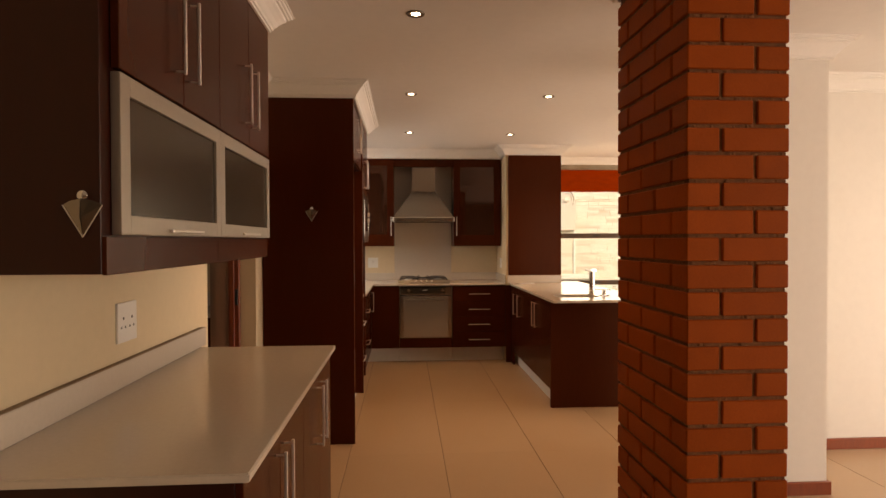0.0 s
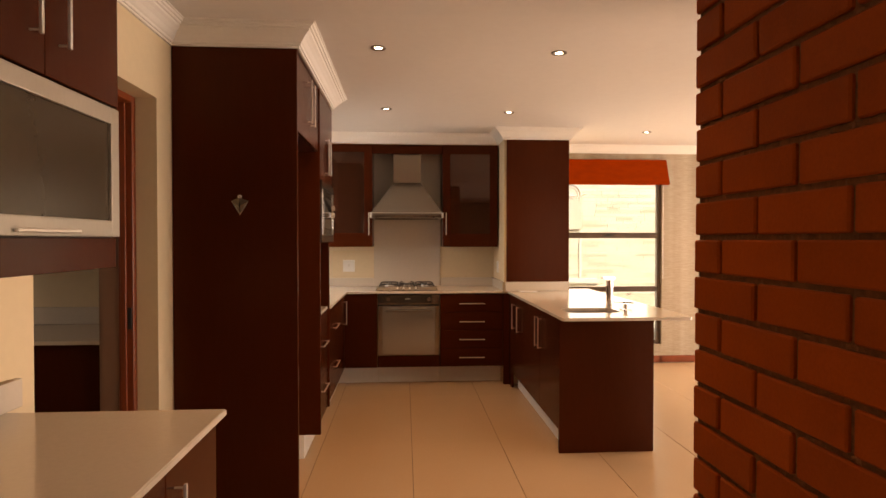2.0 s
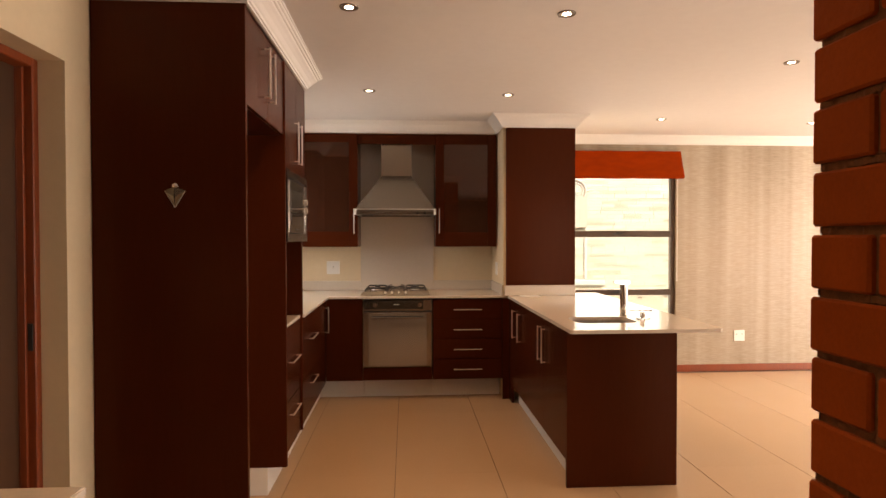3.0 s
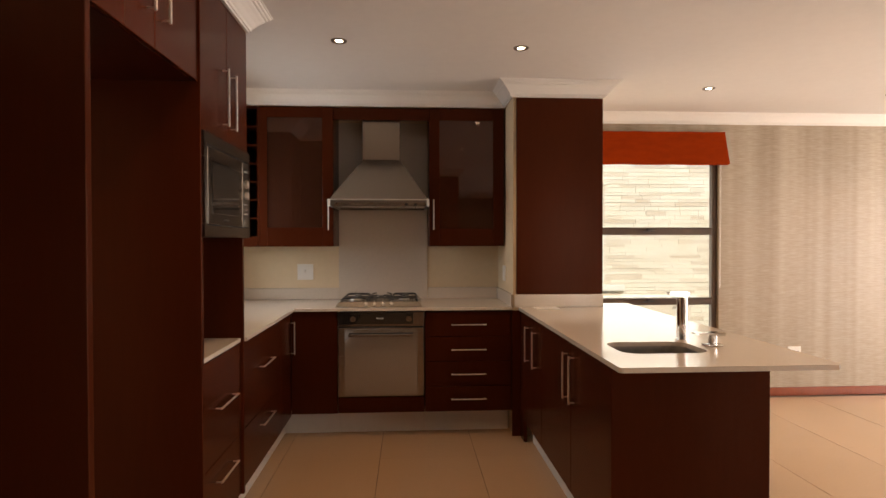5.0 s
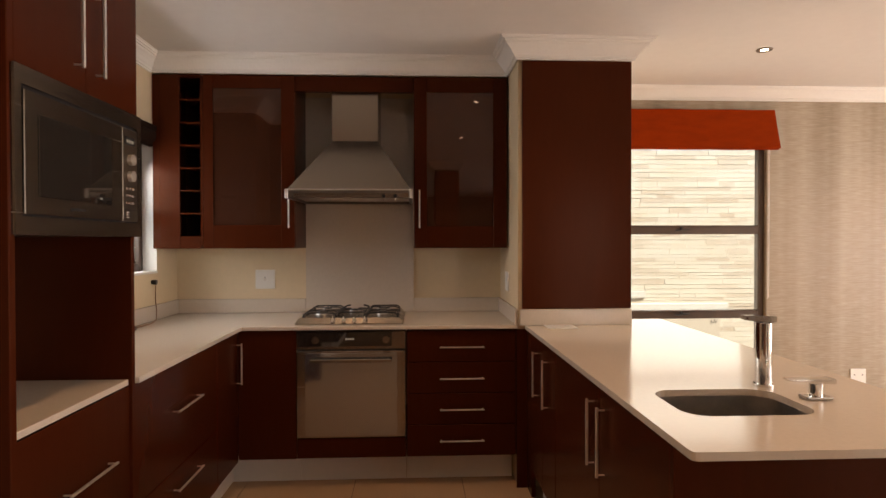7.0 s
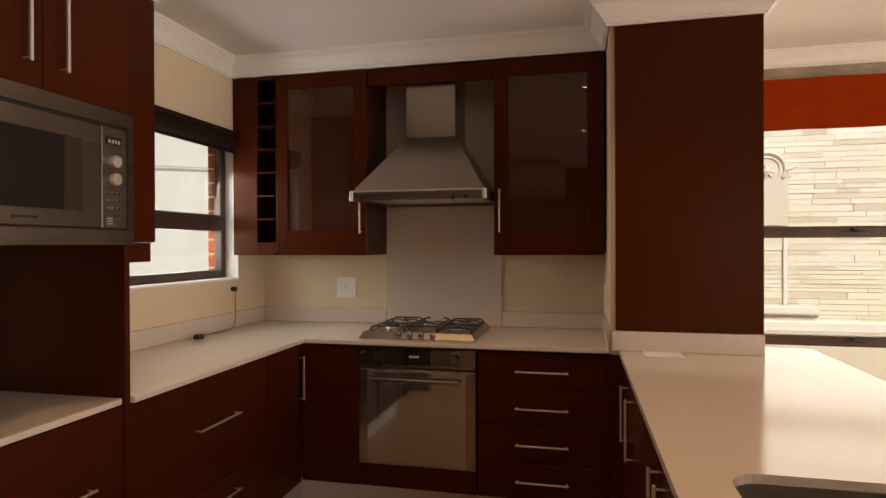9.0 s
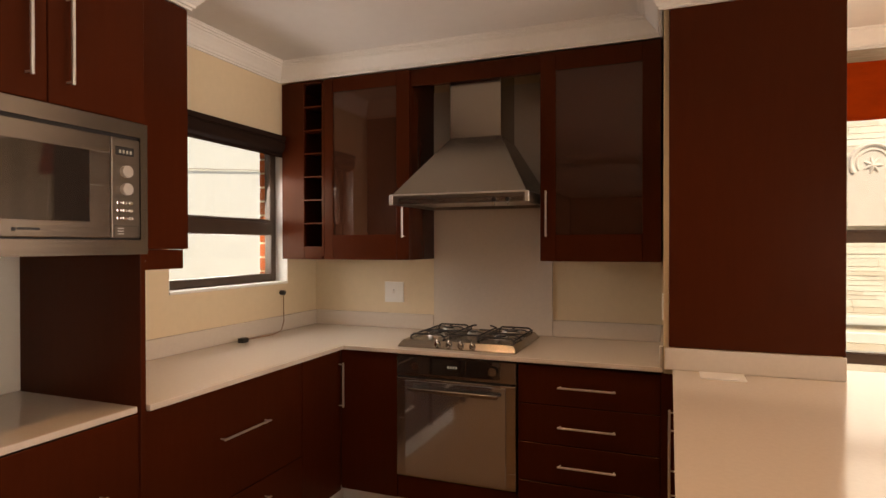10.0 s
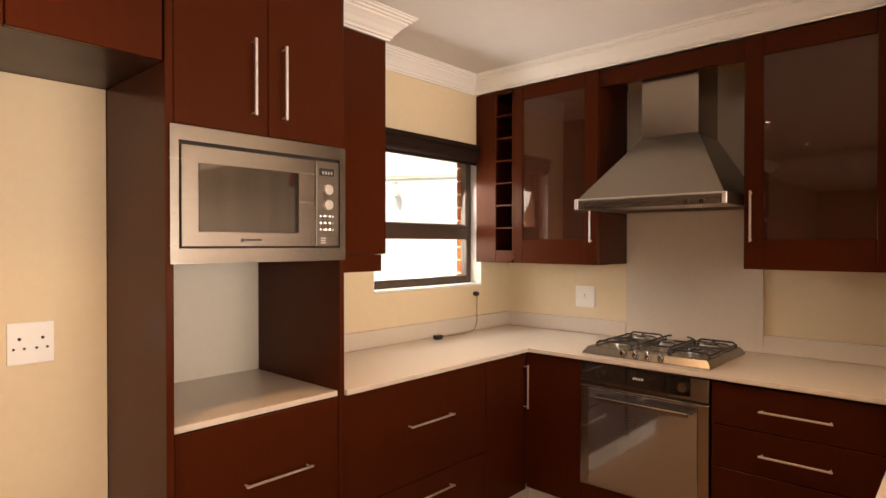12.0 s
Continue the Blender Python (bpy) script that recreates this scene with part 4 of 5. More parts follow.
def wall_cabinet(name, label, x0, x1, door, glass_box, hx, rack=None, sides=()):
    """A wall cabinet that faces -y, with a framed glass door, and a wine rack of square holes where rack gives its span."""
    z0, z1, y = 1.322, TOPZ - 0.004, 6.802
    u = thing(name, label, "cabinet")
    t = 0.018
    yb = BACK - 0.003
    bx0 = rack[1] if rack else x0
    block("side_panel", x0, x0 + t, y + 0.022, yb, z0, z1, VENEER, u, "", 0.001)
    block("side_panel", x1 - t, x1, y + 0.022, yb, z0, z1, VENEER, u, "", 0.001)
    block("back_panel", x0 + t, x1 - t, yb - 0.008, yb, z0, z1, VENEER_SHADED, u)
    block("top_panel", x0 + t, x1 - t, y + 0.022, yb - 0.008, z1 - t, z1, VENEER_SHADED, u)
    block("base_panel", x0 + t, x1 - t, y + 0.022, yb - 0.008, z0, z0 + t, VENEER_SHADED, u)
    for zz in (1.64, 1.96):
        block("shelf", door[0] + t, x1 - t, y + 0.045, yb - 0.009, zz, zz + 0.016, VENEER_SHADED, u, "dark cherry shelf")
    d0, d1 = door
    g0, g1, h0, h1 = glass_box
    dr = block("door", d0 + 0.0015, g0, y, y + 0.020, z0 + 0.001, z1 - 0.001, VENEER, u, "glazed cherry door", 0.002)
    block("stile", g1, d1 - 0.0015, y, y + 0.020, z0 + 0.001, z1 - 0.001, VENEER, dr, "", 0.002)
    block("rail", g0 + 0.0005, g1 - 0.0005, y + 0.0002, y + 0.020, z0 + 0.001, h0, VENEER, dr, "", 0.002)
    block("rail", g0 + 0.0005, g1 - 0.0005, y + 0.0002, y + 0.020, h1, z1 - 0.001, VENEER, dr, "", 0.002)
    block("pane", g0 + 0.0005, g1 - 0.0005, y + 0.009, y + 0.013, h0 + 0.0005, h1 - 0.0005, CABGLASS, dr, "tinted glass pane")
    handle(dr, (0, -1), hx, y, 1.555, 0.225, True)
    if rack:
        r0, r1 = rack
        block("rack_stile", x0, r0, y, y + 0.021, z0, z1, VENEER, u, "", 0.002)
        block("rack_rail", r0, r1, y, y + 0.021, z0, 1.395, VENEER, u, "", 0.002)
        block("rack_rail", r0, r1, y, y + 0.021, 2.330, z1, VENEER, u, "", 0.002)
        block("rack_side", r1, d0, y + 0.001, yb - 0.009, z0 + t, z1 - t, VENEER, u)
        for k in range(1, 7):
            zz = 1.395 + k * (2.330 - 1.395) / 7
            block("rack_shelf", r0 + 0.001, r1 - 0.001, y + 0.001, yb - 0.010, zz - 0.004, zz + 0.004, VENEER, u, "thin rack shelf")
        # Sheet before the back panel paints the shade inside the rack holes.
        block("rack_shade", r0 + 0.001, r1 - 0.001, yb - 0.06, yb - 0.05, 1.395, 2.330, DARK, u, "near-black sheet for the shade deep in the rack")
    return u


wall_cabinet("rack_wall_cabinet", "dark cherry wall cabinet with a wine rack and a glazed door", -0.848, -0.063, (-0.598, -0.063), (-0.540, -0.142, 1.460, 2.268), -0.096, rack=(-0.732, -0.612))
wall_cabinet("glazed_wall_cabinet", "dark cherry wall cabinet with a glossy glazed door beside the hood", 0.642, 1.203, (0.642, 1.203), (0.719, 1.120, 1.452, 2.255), 0.675)
tagged(block("hood_bridge_board", -0.062, 0.641, 6.822, 6.860, 2.258, TOPZ - 0.004, VENEER, None, "", 0.001), "dark cherry board bridging the wall cabinets over the hood", "board")
tagged(block("wall_filler", LEFT + 0.004, -0.849, 6.812, 6.826, 1.322, TOPZ - 0.004, VENEER, None, "", 0.001), "narrow dark cherry filler between cabinet and window wall", "board")
tagged(block("nib_cladding", 1.236, 1.842, 6.474, 6.498, 0.990, TOPZ, VENEER, None, "", 0.002), "large dark cherry cladding panel on the nib wall over the peninsula", "panel")

# ---- peninsula units ----
for y0, y1, h in ((5.838, 6.360, 0.11), (4.682, 5.836, 0.055)):
    u = unit("peninsula_base_unit", "dark cherry two-door base cabinet of the peninsula" + (" under the sink" if y0 < 5 else " beside the nib wall"), 1.286, 1.842, y0 + 0.001, y1 - 0.001, 0.14, 0.66, "peninsula units")
    block("top_frame", 1.286, 1.30, y0 + 0.001, y1 - 0.001, 0.661, UNDER - 0.001, VENEER_SHADED, u)
    mid = (y0 + y1) / 2 - (0.0 if y0 > 5 else 0.035)
    nx_front(u, 1.264, 0.020, y0, mid, 0.146, UNDER - 0.004, mid - h / 1.0, 0.703 if y0 < 5 else 0.690, 0.23)
    nx_front(u, 1.264, 0.020, mid, y1, 0.146, UNDER - 0.004, mid + h / 1.0, 0.703 if y0 < 5 else 0.690, 0.23)
    block("plinth", 1.325, 1.340, y0 + 0.001, y1 - 0.001, 0, 0.139, PLASTER, u, "pale plinth board")
tagged(block("peninsula_end_panel", 1.262, 1.892, 4.655, 4.680, 0, UNDER - 0.001, VENEER, None, "", 0.002), "full-height dark cherry end panel of the peninsula", "panel")
tagged(block("peninsula_back_panel", 1.844, 1.874, 4.682, 6.475, 0, UNDER - 0.001, VENEER, None, "", 0.002), "dark cherry back panel of the peninsula facing the dining room", "panel")
tagged(block("peninsula_filler", 1.264, 1.286, 6.362, 6.514, 0.0, UNDER - 0.003, VENEER, None, "", 0.001), "dark cherry corner filler that reaches the floor", "board")


def sink():
    s = thing("sink", "undermounted stainless steel sink with rounded corners", "sink")
    bm = bmesh.new()
    rings = []
    for inset, z in ((-0.004, UNDER - 0.0008), (-0.004, UNDER - 0.03), (0.004, UNDER - 0.155), (0.03, UNDER - 0.172)):
        rings.append([bm.verts.new((x, y, z)) for x, y in rounded(1.365 + inset, 1.735 - inset, 4.79 + inset, 5.065 - inset, 0.07)])
    for p, q in zip(rings, rings[1:]):
        for i in range(len(p)):
            bm.faces.new((p[i], p[(i + 1) % len(p)], q[(i + 1) % len(p)], q[i]))
    bm.faces.new(rings[-1])
    part("bowl", bm, SINKSTEEL, s, "brushed steel bowl", True)
    part("drain", rod(bmesh.new(), (1.55, 4.93, UNDER - 0.1715), (1.55, 4.93, UNDER - 0.168), 0.035, 24), CHROME, s, "chrome drain ring", True)
    return s


sink()


def tap():
    t = thing("mixer_tap", "tall polished chrome mixer tap with a flat spout and red marker", "tap")
    x, y = 1.752, 5.100
    part("base_ring", rod(bmesh.new(), (x, y, COUNTER + 0.0005), (x, y, COUNTER + 0.008), 0.030, 28), CHROME, t, "", True)
    part("column", rod(bmesh.new(), (x, y, COUNTER + 0.008), (x, y, COUNTER + 0.200), 0.024, 28), CHROME, t, "thick chrome column", True)
    bm = box(bmesh.new(), x - 0.066, x + 0.034, y - 0.021, y + 0.021, COUNTER + 0.201, COUNTER + 0.224)
    for v in bm.verts:
        if v.co.x < x and v.co.z < COUNTER + 0.21:
            v.co.z += 0.009
    bmesh.ops.bevel(bm, geom=list(bm.edges), offset=0.004, segments=2, affect="EDGES")
    part("spout", bm, CHROME, t, "flat chrome spout tapering to its tip")
    block("marker", x + 0.0345, x + 0.0365, y - 0.012, y + 0.012, COUNTER + 0.206, COUNTER + 0.220, BLINDRED, t, "small red marker", 0.0005)
    l = thing("soap_dispenser", "low chrome lever control with a flat paddle beside the sink", "tap control")
    x, y = 1.815, 4.945
    block("foot", x - 0.038, x + 0.038, y - 0.026, y + 0.026, COUNTER + 0.0005, COUNTER + 0.008, CHROME, l, "", 0.003)
    part("stem", rod(bmesh.new(), (x, y, COUNTER + 0.008), (x, y, COUNTER + 0.044), 0.018, 20), CHROME, l, "", True)
    bm = box(bmesh.new(), x - 0.088, x + 0.050, y - 0.020, y + 0.020, COUNTER + 0.0445, COUNTER + 0.060)
    for v in bm.verts:
        if v.co.x < x and v.co.z < COUNTER + 0.05:
            v.co.z += 0.009
    bmesh.ops.bevel(bm, geom=list(bm.edges), offset=0.002, segments=2, affect="EDGES")
    part("paddle", bm, CHROME, l, "flat tapering chrome paddle")


tap()
tagged(block("card", 1.347, 1.503, 6.332, 6.448, COUNTER + 0.0005, COUNTER + 0.006, PLASTIC, None, "", 0.001), "small blank white card lying on the worktop", "card")


def cable():
    c = thing("loose_cable", "thin brown cable with a small plug lying on the worktop", "cable")
    pts = [(LEFT + 0.022, 6.800, 1.118), (LEFT + 0.020, 6.800, 1.03), (LEFT + 0.030, 6.79, 0.96), (LEFT + 0.050, 6.74, 0.915), (LEFT + 0.07, 6.64, 0.905), (LEFT + 0.075, 6.50, 0.908), (LEFT + 0.08, 6.40, 0.912)]
    bm = bmesh.new()
    for p, q in zip(pts, pts[1:]):
        rod(bm, p, q, 0.0022, 6)
    part("flex", bm, MORTAR, c)
    block("plug", LEFT + 0.065, LEFT + 0.098, 6.355, 6.402, 0.9005, 0.926, BLACK, c, "small black plug", 0.006, seg=2)
    part("clip", rod(bmesh.new(), (LEFT, 6.800, 1.125), (LEFT + 0.028, 6.800, 1.125), 0.014, 10), BLACK, c, "black wall clip")


cable()


# ---- blinds ----
def roman_blind():
    b = thing("roman_blind", "rust-red folded fabric roman blind drawn up over the dining window", "blind")
    bm = bmesh.new()
    x0, x1, yw = 1.96, 3.205, DINING - 0.003
    prof = [(yw, 2.290), (7.345, 2.292), (7.342, 2.200), (7.338, 2.150), (7.332, 2.085), (7.326, 2.030), (7.330, 2.018), (7.345, 2.024), (7.348, 2.012), (7.360, 2.010), (yw, 2.020)]
    rings = []
    for k in range(9):
        f = k / 8
        x = x0 + (x1 - x0) * f
        rings.append([bm.verts.new((x + (0.035 * (2.29 - z) / 0.27 if f == 1 else 0), y, z + 0.002 * math.sin(k * 2.3 + i))) for i, (y, z) in enumerate(prof)])
    for p, q in zip(rings, rings[1:]):
        for i in range(len(prof)):
            j = (i + 1) % len(prof)
            bm.faces.new((p[i], p[j], q[j], q[i]))
    bm.faces.new(rings[0]), bm.faces.new(rings[-1][::-1])
    part("cloth", bm, BLINDRED, b, "rust-red pleated cloth")
    for xx in (3.178, 3.186):
        part("cord", rod(bmesh.new(), (xx, 7.372, 2.02), (xx + 0.002, 7.380, 0.95), 0.0016, 6), PLASTIC, b, "thin blind cord")
    r = thing("roller_blind", "rolled-up dark brown blind over the kitchen window", "blind")
    bm = bmesh.new()
    rod(bm, (LEFT - 0.020, 5.990, 1.985), (LEFT - 0.020, 6.856, 1.985), 0.048, 20)
    part("roll", bm, BLINDDARK, r, "rolled dark cloth", True)
    block("head_rail", LEFT - 0.06, LEFT + 0.030, 5.985, 6.866, 2.012, 2.043, BLINDDARK, r, "dark head rail", 0.004)
    block("bottom_bar", LEFT - 0.030, LEFT - 0.010, 6.00, 6.850, 1.925, 1.943, BLINDDARK, r, "dark hem bar", 0.004)
    block("bracket", LEFT - 0.045, LEFT + 0.032, 6.857, 6.868, 1.935, 2.012, FRAME, r, "dark end bracket", 0.002)


roman_blind()


# ---- ceiling lights ----
def downlight():
    d = thing("downlight", "small round recessed ceiling downlight, switched on", "downlight", "ceiling downlights")
    bm = bmesh.new()
    rings = []
    for r, z in ((0.044, 0.0), (0.042, -0.005), (0.028, -0.004), (0.0206, -0.002)):
        rings.append([bm.verts.new((r * math.cos(a * math.tau / 28), r * math.sin(a * math.tau / 28), z)) for a in range(28)])
    for p, q in zip(rings, rings[1:]):
        for i in range(28):
            bm.faces.new((p[i], p[(i + 1) % 28], q[(i + 1) % 28], q[i]))
    part("rim", bm, BRONZE, d, "thin metal rim", True)
    part("lens", rod(bmesh.new(), (0, 0, -0.003), (0, 0, -0.001), 0.0205, 24), LAMP, d, "glowing lens")
    return d


first = downlight()
first.location = (0.120, 2.684, CEILZ - 0.0005)
LIGHTS = [(0.114, 4.190), (1.134, 4.210), (0.112, 5.698), (1.128, 5.762), (2.645, 6.560), (2.700, 4.880), (4.110, 6.650)]
for x, y in LIGHTS:
    copy_thing(first, Matrix.Translation((x, y, CEILZ - 0.0005)))
for x, y in [(0.120, 2.684)] + LIGHTS:
    l = new("downlight_lamp", bpy.data.lights.new("downlight_lamp", "SPOT"))
    l.data.energy, l.data.spot_size, l.data.spot_blend, l.data.color, l.data.shadow_soft_size = 11.5, radians(124), 0.9, (1.0, 0.62, 0.32), 0.03
    l.matrix_world = look((x, y, CEILZ - 0.02), (x, y + 0.0001, 0))

# ---- scullery beyond the doorway ----
slab("scullery_worktop", [(-3.2, 3.88), (-1.222, 3.88), (-1.222, 4.478), (-3.2, 4.478)], "off-white quartz scullery worktop seen through the doorway")
tagged(block("scullery_upstand", -3.2, -1.222, 4.462, 4.479, COUNTER + 0.0005, COUNTER + 0.1, QUARTZ, None, "", 0.002), "off-white quartz upstand in the scullery", "upstand")
u = unit("scullery_base_unit", "dark base cabinet under the scullery worktop", -3.2, -1.224, 3.93, 4.477, 0.1, UNDER - 0.001)
y_front(u, 3.91, 0.018, -1.80, -1.55, 0.1, UNDER - 0.004)
y_front(u, 3.91, 0.018, -1.55, -1.226, 0.1, UNDER - 0.004)
u = unit("scullery_wall_unit", "dark wall cabinet over the scullery worktop", -3.2, -1.30, 4.16, 4.478, 1.33, 2.2)
y_front(u, 4.14, 0.018, -1.75, -1.30, 1.33, 2.2)


# ---- outside ----
tagged(block("ground", -60, 60, -60, 60, -0.30, -0.16, EARTH), "pale dusty paving round the house", kind="structure")
structure("neighbour_wall", -4.6, -4.4, 4.8, 14.0, -0.2, 3.6, OUTWALL, "sunlit white rendered boundary wall") 
structure("stone_backing", 0.5, 7.5, 10.02, 10.25, -0.2, 3.4, OUTWALL, "backing of the stacked stone garden wall")


def ledge_stones():
    """Stacked ledge stones on the garden wall, each its own block, in one mesh."""
    rnd = random.Random(5)
    bm = bmesh.new()
    z = -0.15
    while z < 3.3:
        h = rnd.uniform(0.035, 0.070)
        x = 0.5 - rnd.random() * 0.3
        while x < 6.8:
            w = rnd.uniform(0.16, 0.52)
            d = rnd.uniform(0.0, 0.008)
            vs = [bm.verts.new(p) for p in ((x, 9.99 - d, z), (x + w - 0.003, 9.99 - d, z), (x + w - 0.003, 9.99 - d, z + h - 0.003), (x, 9.99 - d, z + h - 0.003),
                                            (x, 10.02, z), (x + w - 0.003, 10.02, z), (x + w - 0.003, 10.02, z + h - 0.003), (x, 10.02, z + h - 0.003))]
            for f in ((0, 1, 2, 3), (0, 4, 5, 1), (3, 2, 6, 7), (0, 3, 7, 4), (1, 5, 6, 2)):
                bm.faces.new([vs[i] for i in f])
            x += w
        z += h
    wall = part("stone_cladding", bm, STONE, None, "stacked sandstone ledge cladding on the garden wall", kind="stuff")
    return wall


ledge_stones()


def fountain():
    f = thing("wall_fountain", "arched pale stone wall fountain plaque on the garden wall", "fountain")
    cx = 2.86

    def arch(bm, r, z0, zc, y0, y1):
        pts = [(-r, z0)] + [(-r * math.cos(radians(a)), zc + r * math.sin(radians(a))) for a in range(0, 181, 12)] + [(r, z0)]
        front, rear = [bm.verts.new((cx + u, y0, w)) for u, w in pts], [bm.verts.new((cx + u, y1, w)) for u, w in pts]
        bm.faces.new(front), bm.faces.new(rear[::-1])
        for i in range(len(pts)):
            j = (i + 1) % len(pts)
            bm.faces.new((front[i], front[j], rear[j], rear[i]))

    def ring(bm, r, thick, zc, y):
        for a in range(-30, 210, 12):
            p, q = [(cx + r * math.cos(radians(b)), y, zc + r * math.sin(radians(b))) for b in (a, a + 12.5)]
            rod(bm, p, q, thick, 8)

    bm = bmesh.new()
    arch(bm, 0.185, 1.56, 2.10, 9.955, 9.978)
    part("plaque", bm, PLAQUE, f, "arched stone plaque")
    bm = bmesh.new()
    ring(bm, 0.160, 0.018, 2.10, 9.955), ring(bm, 0.115, 0.010, 2.10, 9.955)
    part("moulding", bm, PLAQUE, f, "round carved moulding", True)
    bm = bmesh.new()
    for k in range(7):
        a = radians(51 * k)
        rod(bm, (cx, 9.955, 2.08), (cx + 0.07 * math.cos(a), 9.955, 2.08 + 0.07 * math.sin(a)), 0.020, 8, 0.008)
    part("rosette", bm, PLAQUE, f, "weathered carved rosette", True)
    part("spout", rod(bmesh.new(), (cx + 0.17, 9.95, 2.09), (cx + 0.25, 9.92, 2.115), 0.016, 8, 0.008), STONE, f, "small stone spout", True)
    block("pipe", 3.004, 3.044, 9.968, 9.981, 0.79, 1.55, OUTWALL, f, "white upright pipe", 0.006)
    bm = box(bmesh.new(), 2.62, 3.32, 9.955, 9.981, 0.70, 0.79, 0.02, 2)
    part("basin", bm, OUTWALL, f, "white stone basin")
    block("ledge", 2.50, 4.30, 9.95, 9.981, 0.54, 0.64, OUTWALL, f, "low white ledge", 0.01)
    block("pedestal", 2.60, 4.20, 9.94, 9.97, -0.16, 0.54, STONE, f, "stone pedestal")


fountain()


def lantern():
    f = thing("outside_lantern", "small pale bracket lantern on the sunlit boundary wall", "lantern")
    block("bracket", -4.40, -4.30, 9.34, 9.36, 2.24, 2.255, FRAME, f, "thin bracket", 0.004)
    part("lantern_shade", rod(bmesh.new(), (-4.33, 9.35, 2.08), (-4.33, 9.35, 2.235), 0.028, 12, 0.042), OUTWALL, f, "tapered pale shade", True)
    w = thing("wall_cable", "thin cable strung along the boundary wall", "cable")
    part("line", rod(bmesh.new(), (-4.38, 8.6, 2.26), (-4.38, 11.9, 2.60), 0.008, 6), EARTH, w)

lantern()

# ---- floor tiles ----
def tile_mesh(w, d):
    bm = bmesh.new()
    box(bm, -w / 2, w / 2, -d / 2, d / 2, -0.0095, 0.0)
    me = bpy.data.meshes.new("tile")
    top_edges = [e for e in bm.edges if e.verts[0].co.z > -0.001 and e.verts[1].co.z > -0.001 and abs(e.verts[0].co.x - e.verts[1].co.x) < 1e-5]
    bmesh.ops.bevel(bm, geom=top_edges, offset=0.0012, segments=1, affect="EDGES")
    bm.to_mesh(me)
    bm.free()
    me.materials.append(TILE)
    return me


floor_ob = bpy.data.objects["floor"]
PITCH_X, PITCH_Y = 0.607, 1.214
tile_me = tile_mesh(PITCH_X - 0.003, PITCH_Y - 0.0004)
for i in range(-7, 12):
    for j in range(-4, 7):
        t = new("tile", tile_me)
        t.location = (0.306 + (i + 0.5) * PITCH_X, 0.05 + (j + 0.5) * PITCH_Y, 0.0)
        if t.location.x > 6.9 or t.location.y > 7.9 or t.location.y < -3.6:
            bpy.data.objects.remove(t)
            continue
        t.parent = floor_ob


# ---- brick column ----
def brick_mesh(w, d, h):
    bm = box(bmesh.new(), -w / 2, w / 2, -d / 2, d / 2, -h / 2, h / 2, 0.0035)
    me = bpy.data.meshes.new("brick")
    bm.to_mesh(me)
    bm.free()
    me.materials.append(BRICK)
    return me


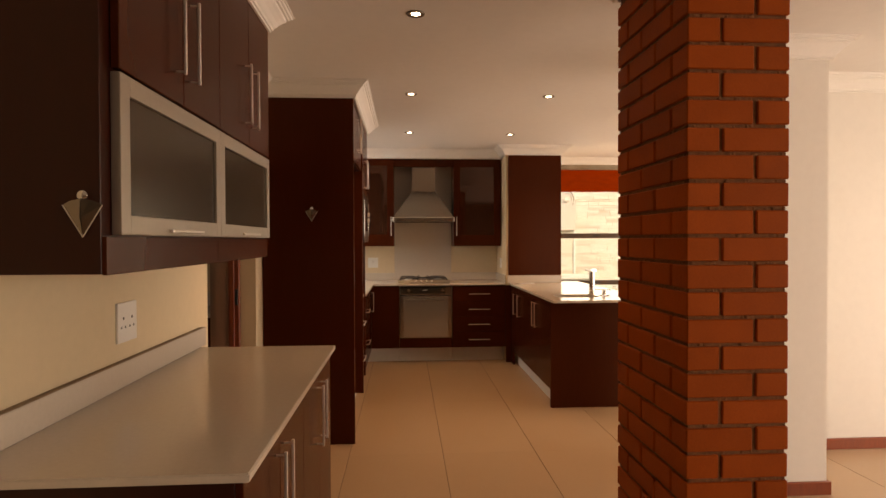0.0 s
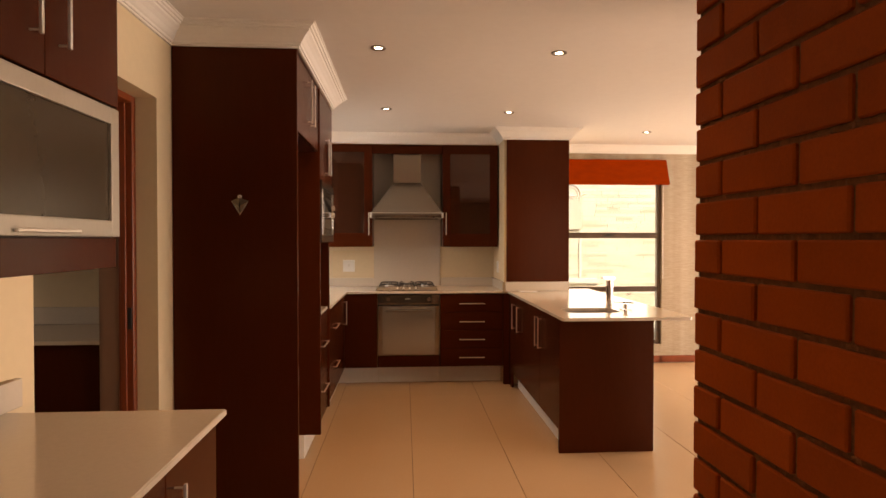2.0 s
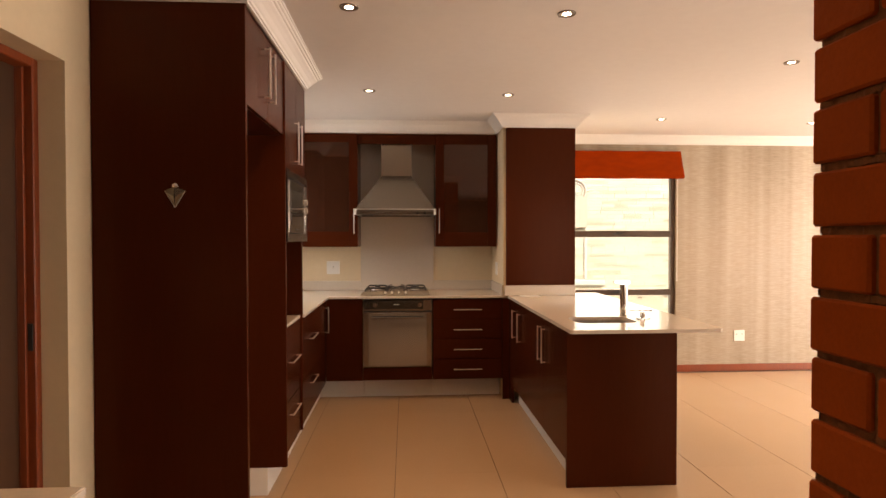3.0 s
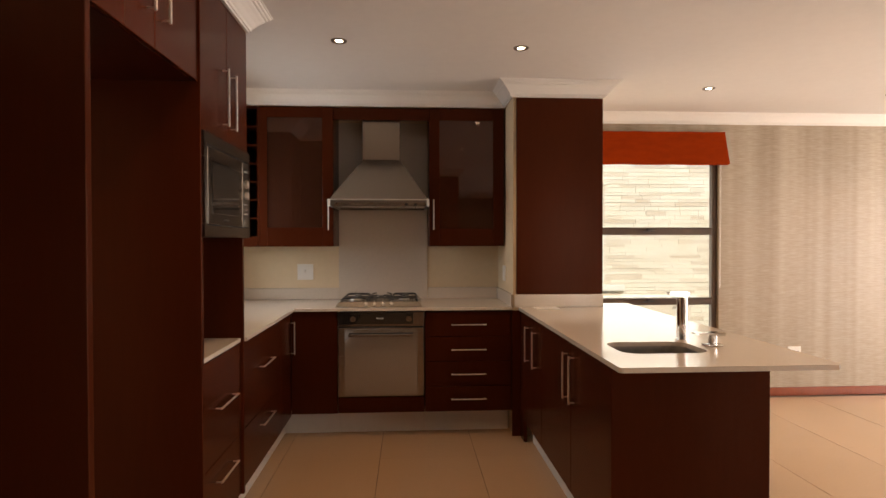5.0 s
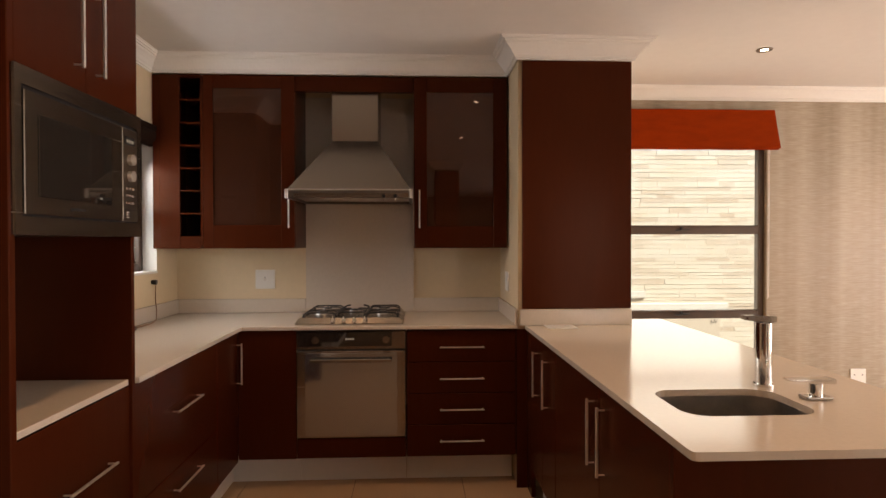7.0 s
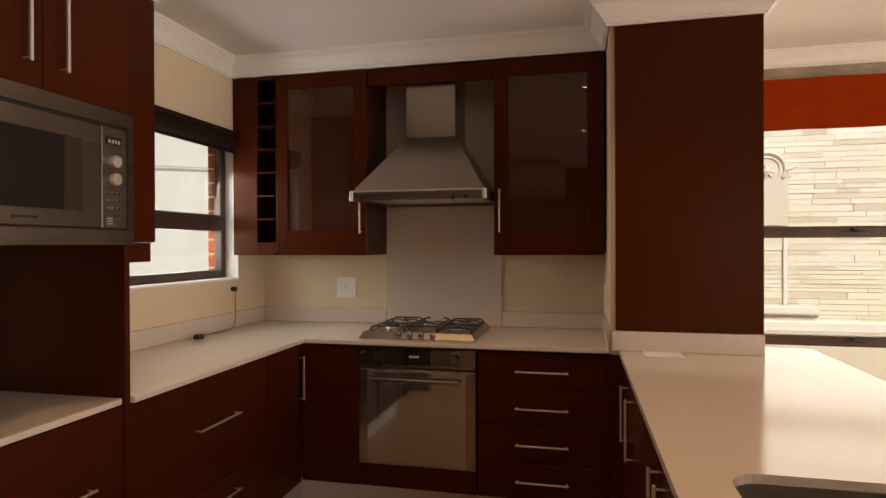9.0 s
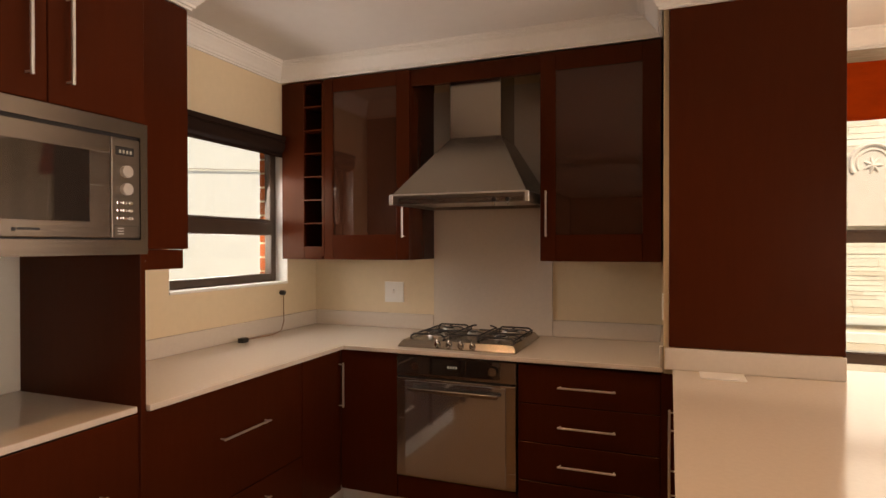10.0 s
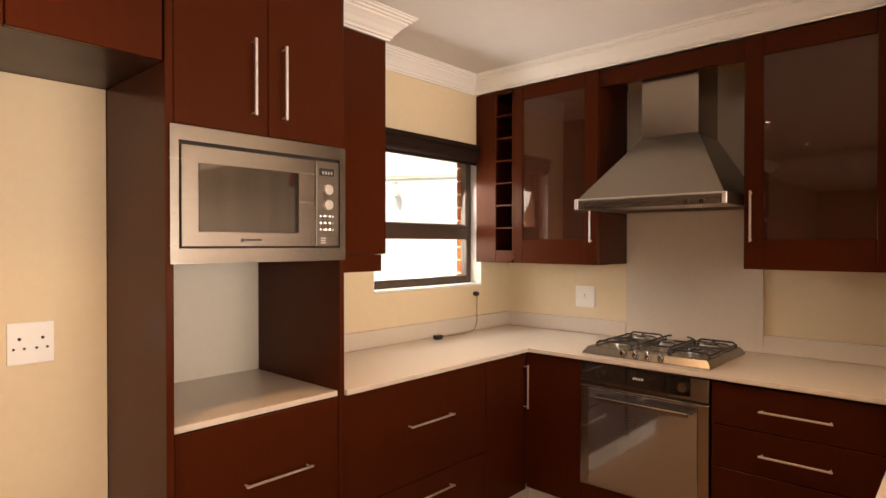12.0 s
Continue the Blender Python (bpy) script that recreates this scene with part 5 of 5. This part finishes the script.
def brick_column():
    c = tagged(thing("brick_column", "square pillar of dark red face bricks with deeply raked mortar", "column"), kind="structure")
    X0, X1, Y0, Y1 = 0.930, 1.257, 1.662, 2.247
    COURSE, HIGH, J = 0.0845, 0.0725, 0.0115
    block("core", X0 + 0.009, X1 - 0.009, Y0 + 0.009, Y1 - 0.009, 0.0, TOPZ + 0.05, MORTAR, c, "deeply raked brown mortar")
    H = 0.1035
    def layout(odd):
        w, s = X1 - X0, (Y1 - Y0)
        long_x = w - H - J
        long_y = (s - H - 2 * J) / 2
        if odd:
            return [(X0, X0 + H, Y0, Y0 + long_y), (X0, X0 + H, Y0 + long_y + J, Y0 + 2 * long_y + J), (X0 + H + J, X1, Y0, Y0 + H),
                    (X1 - H, X1, Y0 + H + J, Y0 + H + J + long_y), (X1 - H, X1, Y0 + H + 2 * J + long_y, Y1), (X0, X0 + long_x, Y1 - H, Y1)]
        return [(X0, X0 + long_x, Y0, Y0 + H), (X1 - H, X1, Y0, Y0 + long_y), (X1 - H, X1, Y0 + long_y + J, Y0 + 2 * long_y + J),
                (X0, X0 + H, Y0 + H + J, Y0 + H + J + long_y), (X0, X0 + H, Y0 + H + 2 * J + long_y, Y1), (X0 + H + J, X1, Y1 - H, Y1)]
    rnd = random.Random(3)
    bm = bmesh.new()
    def ragged(p, q, inward, z_mid):
        """One bed joint's squeezed mortar along a face, with an uneven lip."""
        n = int((q - p).length / 0.006)
        rows = []
        for i in range(n + 1):
            c = p.lerp(q, i / n)
            deep = 0.0095 - 0.0075 * max(0.0, noise.noise(Vector((c.x * 45, c.y * 45, z_mid * 40))) + rnd.uniform(-0.25, 0.30))
            lift = rnd.uniform(-0.0012, 0.0012)
            back, front = c + inward * 0.013, c + inward * min(deep, 0.0100)
            rows.append([bm.verts.new((u.x, u.y, w)) for u, w in ((back, z_mid + 0.0068), (front, z_mid + 0.0035 + lift), (front, z_mid - 0.0045 + lift), (back, z_mid - 0.0068))])
        for r, t in zip(rows, rows[1:]):
            for i in range(3):
                bm.faces.new((r[i], r[i + 1], t[i + 1], t[i]))
    corners = [Vector((X0, Y0, 0)), Vector((X1, Y0, 0)), Vector((X1, Y1, 0)), Vector((X0, Y1, 0))]
    for i, way in enumerate((Vector((0, 1, 0)), Vector((-1, 0, 0)), Vector((0, -1, 0)), Vector((1, 0, 0)))):
        p, q = corners[i], corners[(i + 1) % 4]
        d = (q - p).normalized() * 0.007
        zj = 0.053 - J / 2
        while zj < TOPZ:
            ragged(p + d, q - d, way, zj)
            zj += COURSE
    tagged(part("bed_joints", bm, MORTAR, c, "rough mortar lips in the bed joints"), kind="stuff")
    cache = {}
    k = 0
    z = 0.053
    rows = [(0.0, z - J, 0)]
    while z + HIGH < TOPZ + 0.03:
        rows.append((z, z + HIGH, k))
        z += COURSE
        k += 1
    for z0, z1, k in rows:
        for x0, x1, y0, y1 in layout((k % 2 == 1) if z0 else True):
            if x1 - x0 < 0.02 or y1 - y0 < 0.02:
                continue
            key = (round(x1 - x0, 3), round(y1 - y0, 3), round(z1 - z0, 3))
            if key not in cache:
                cache[key] = brick_mesh(*key)
            b = new("brick", cache[key])
            b.location = ((x0 + x1) / 2 + rnd.uniform(-0.0012, 0.0012), (y0 + y1) / 2 + rnd.uniform(-0.0012, 0.0012), (z0 + z1) / 2 + rnd.uniform(-0.0008, 0.0008))
            b.rotation_euler = (0, 0, radians(rnd.uniform(-0.25, 0.25)))
            b.parent = c
    return c


brick_column()
cornice([(0.926, 1.660), (0.926, 2.251), (1.261, 2.251), (1.261, 1.660), (0.926, 1.660)], 1)


# ---- brick reveal outside the kitchen window ----
def outside_bricks():
    c = thing("outside_brick_reveal", "red face brick edge outside the kitchen window", "brickwork")
    tagged(c, kind="structure")
    me_long, me_short = brick_mesh(0.106, 0.222, 0.073), brick_mesh(0.106, 0.150, 0.073)
    for side, sgn in ((6.951, 1), (5.890, -1)):
        for k in range(14):
            b = new("brick", me_long if k % 2 else me_short)
            half = 0.111 if k % 2 else 0.075
            b.location = (LEFT - 0.139, side - sgn * 0.10 + sgn * half, 1.12 + k * 0.0845)
            b.parent = c


outside_bricks()
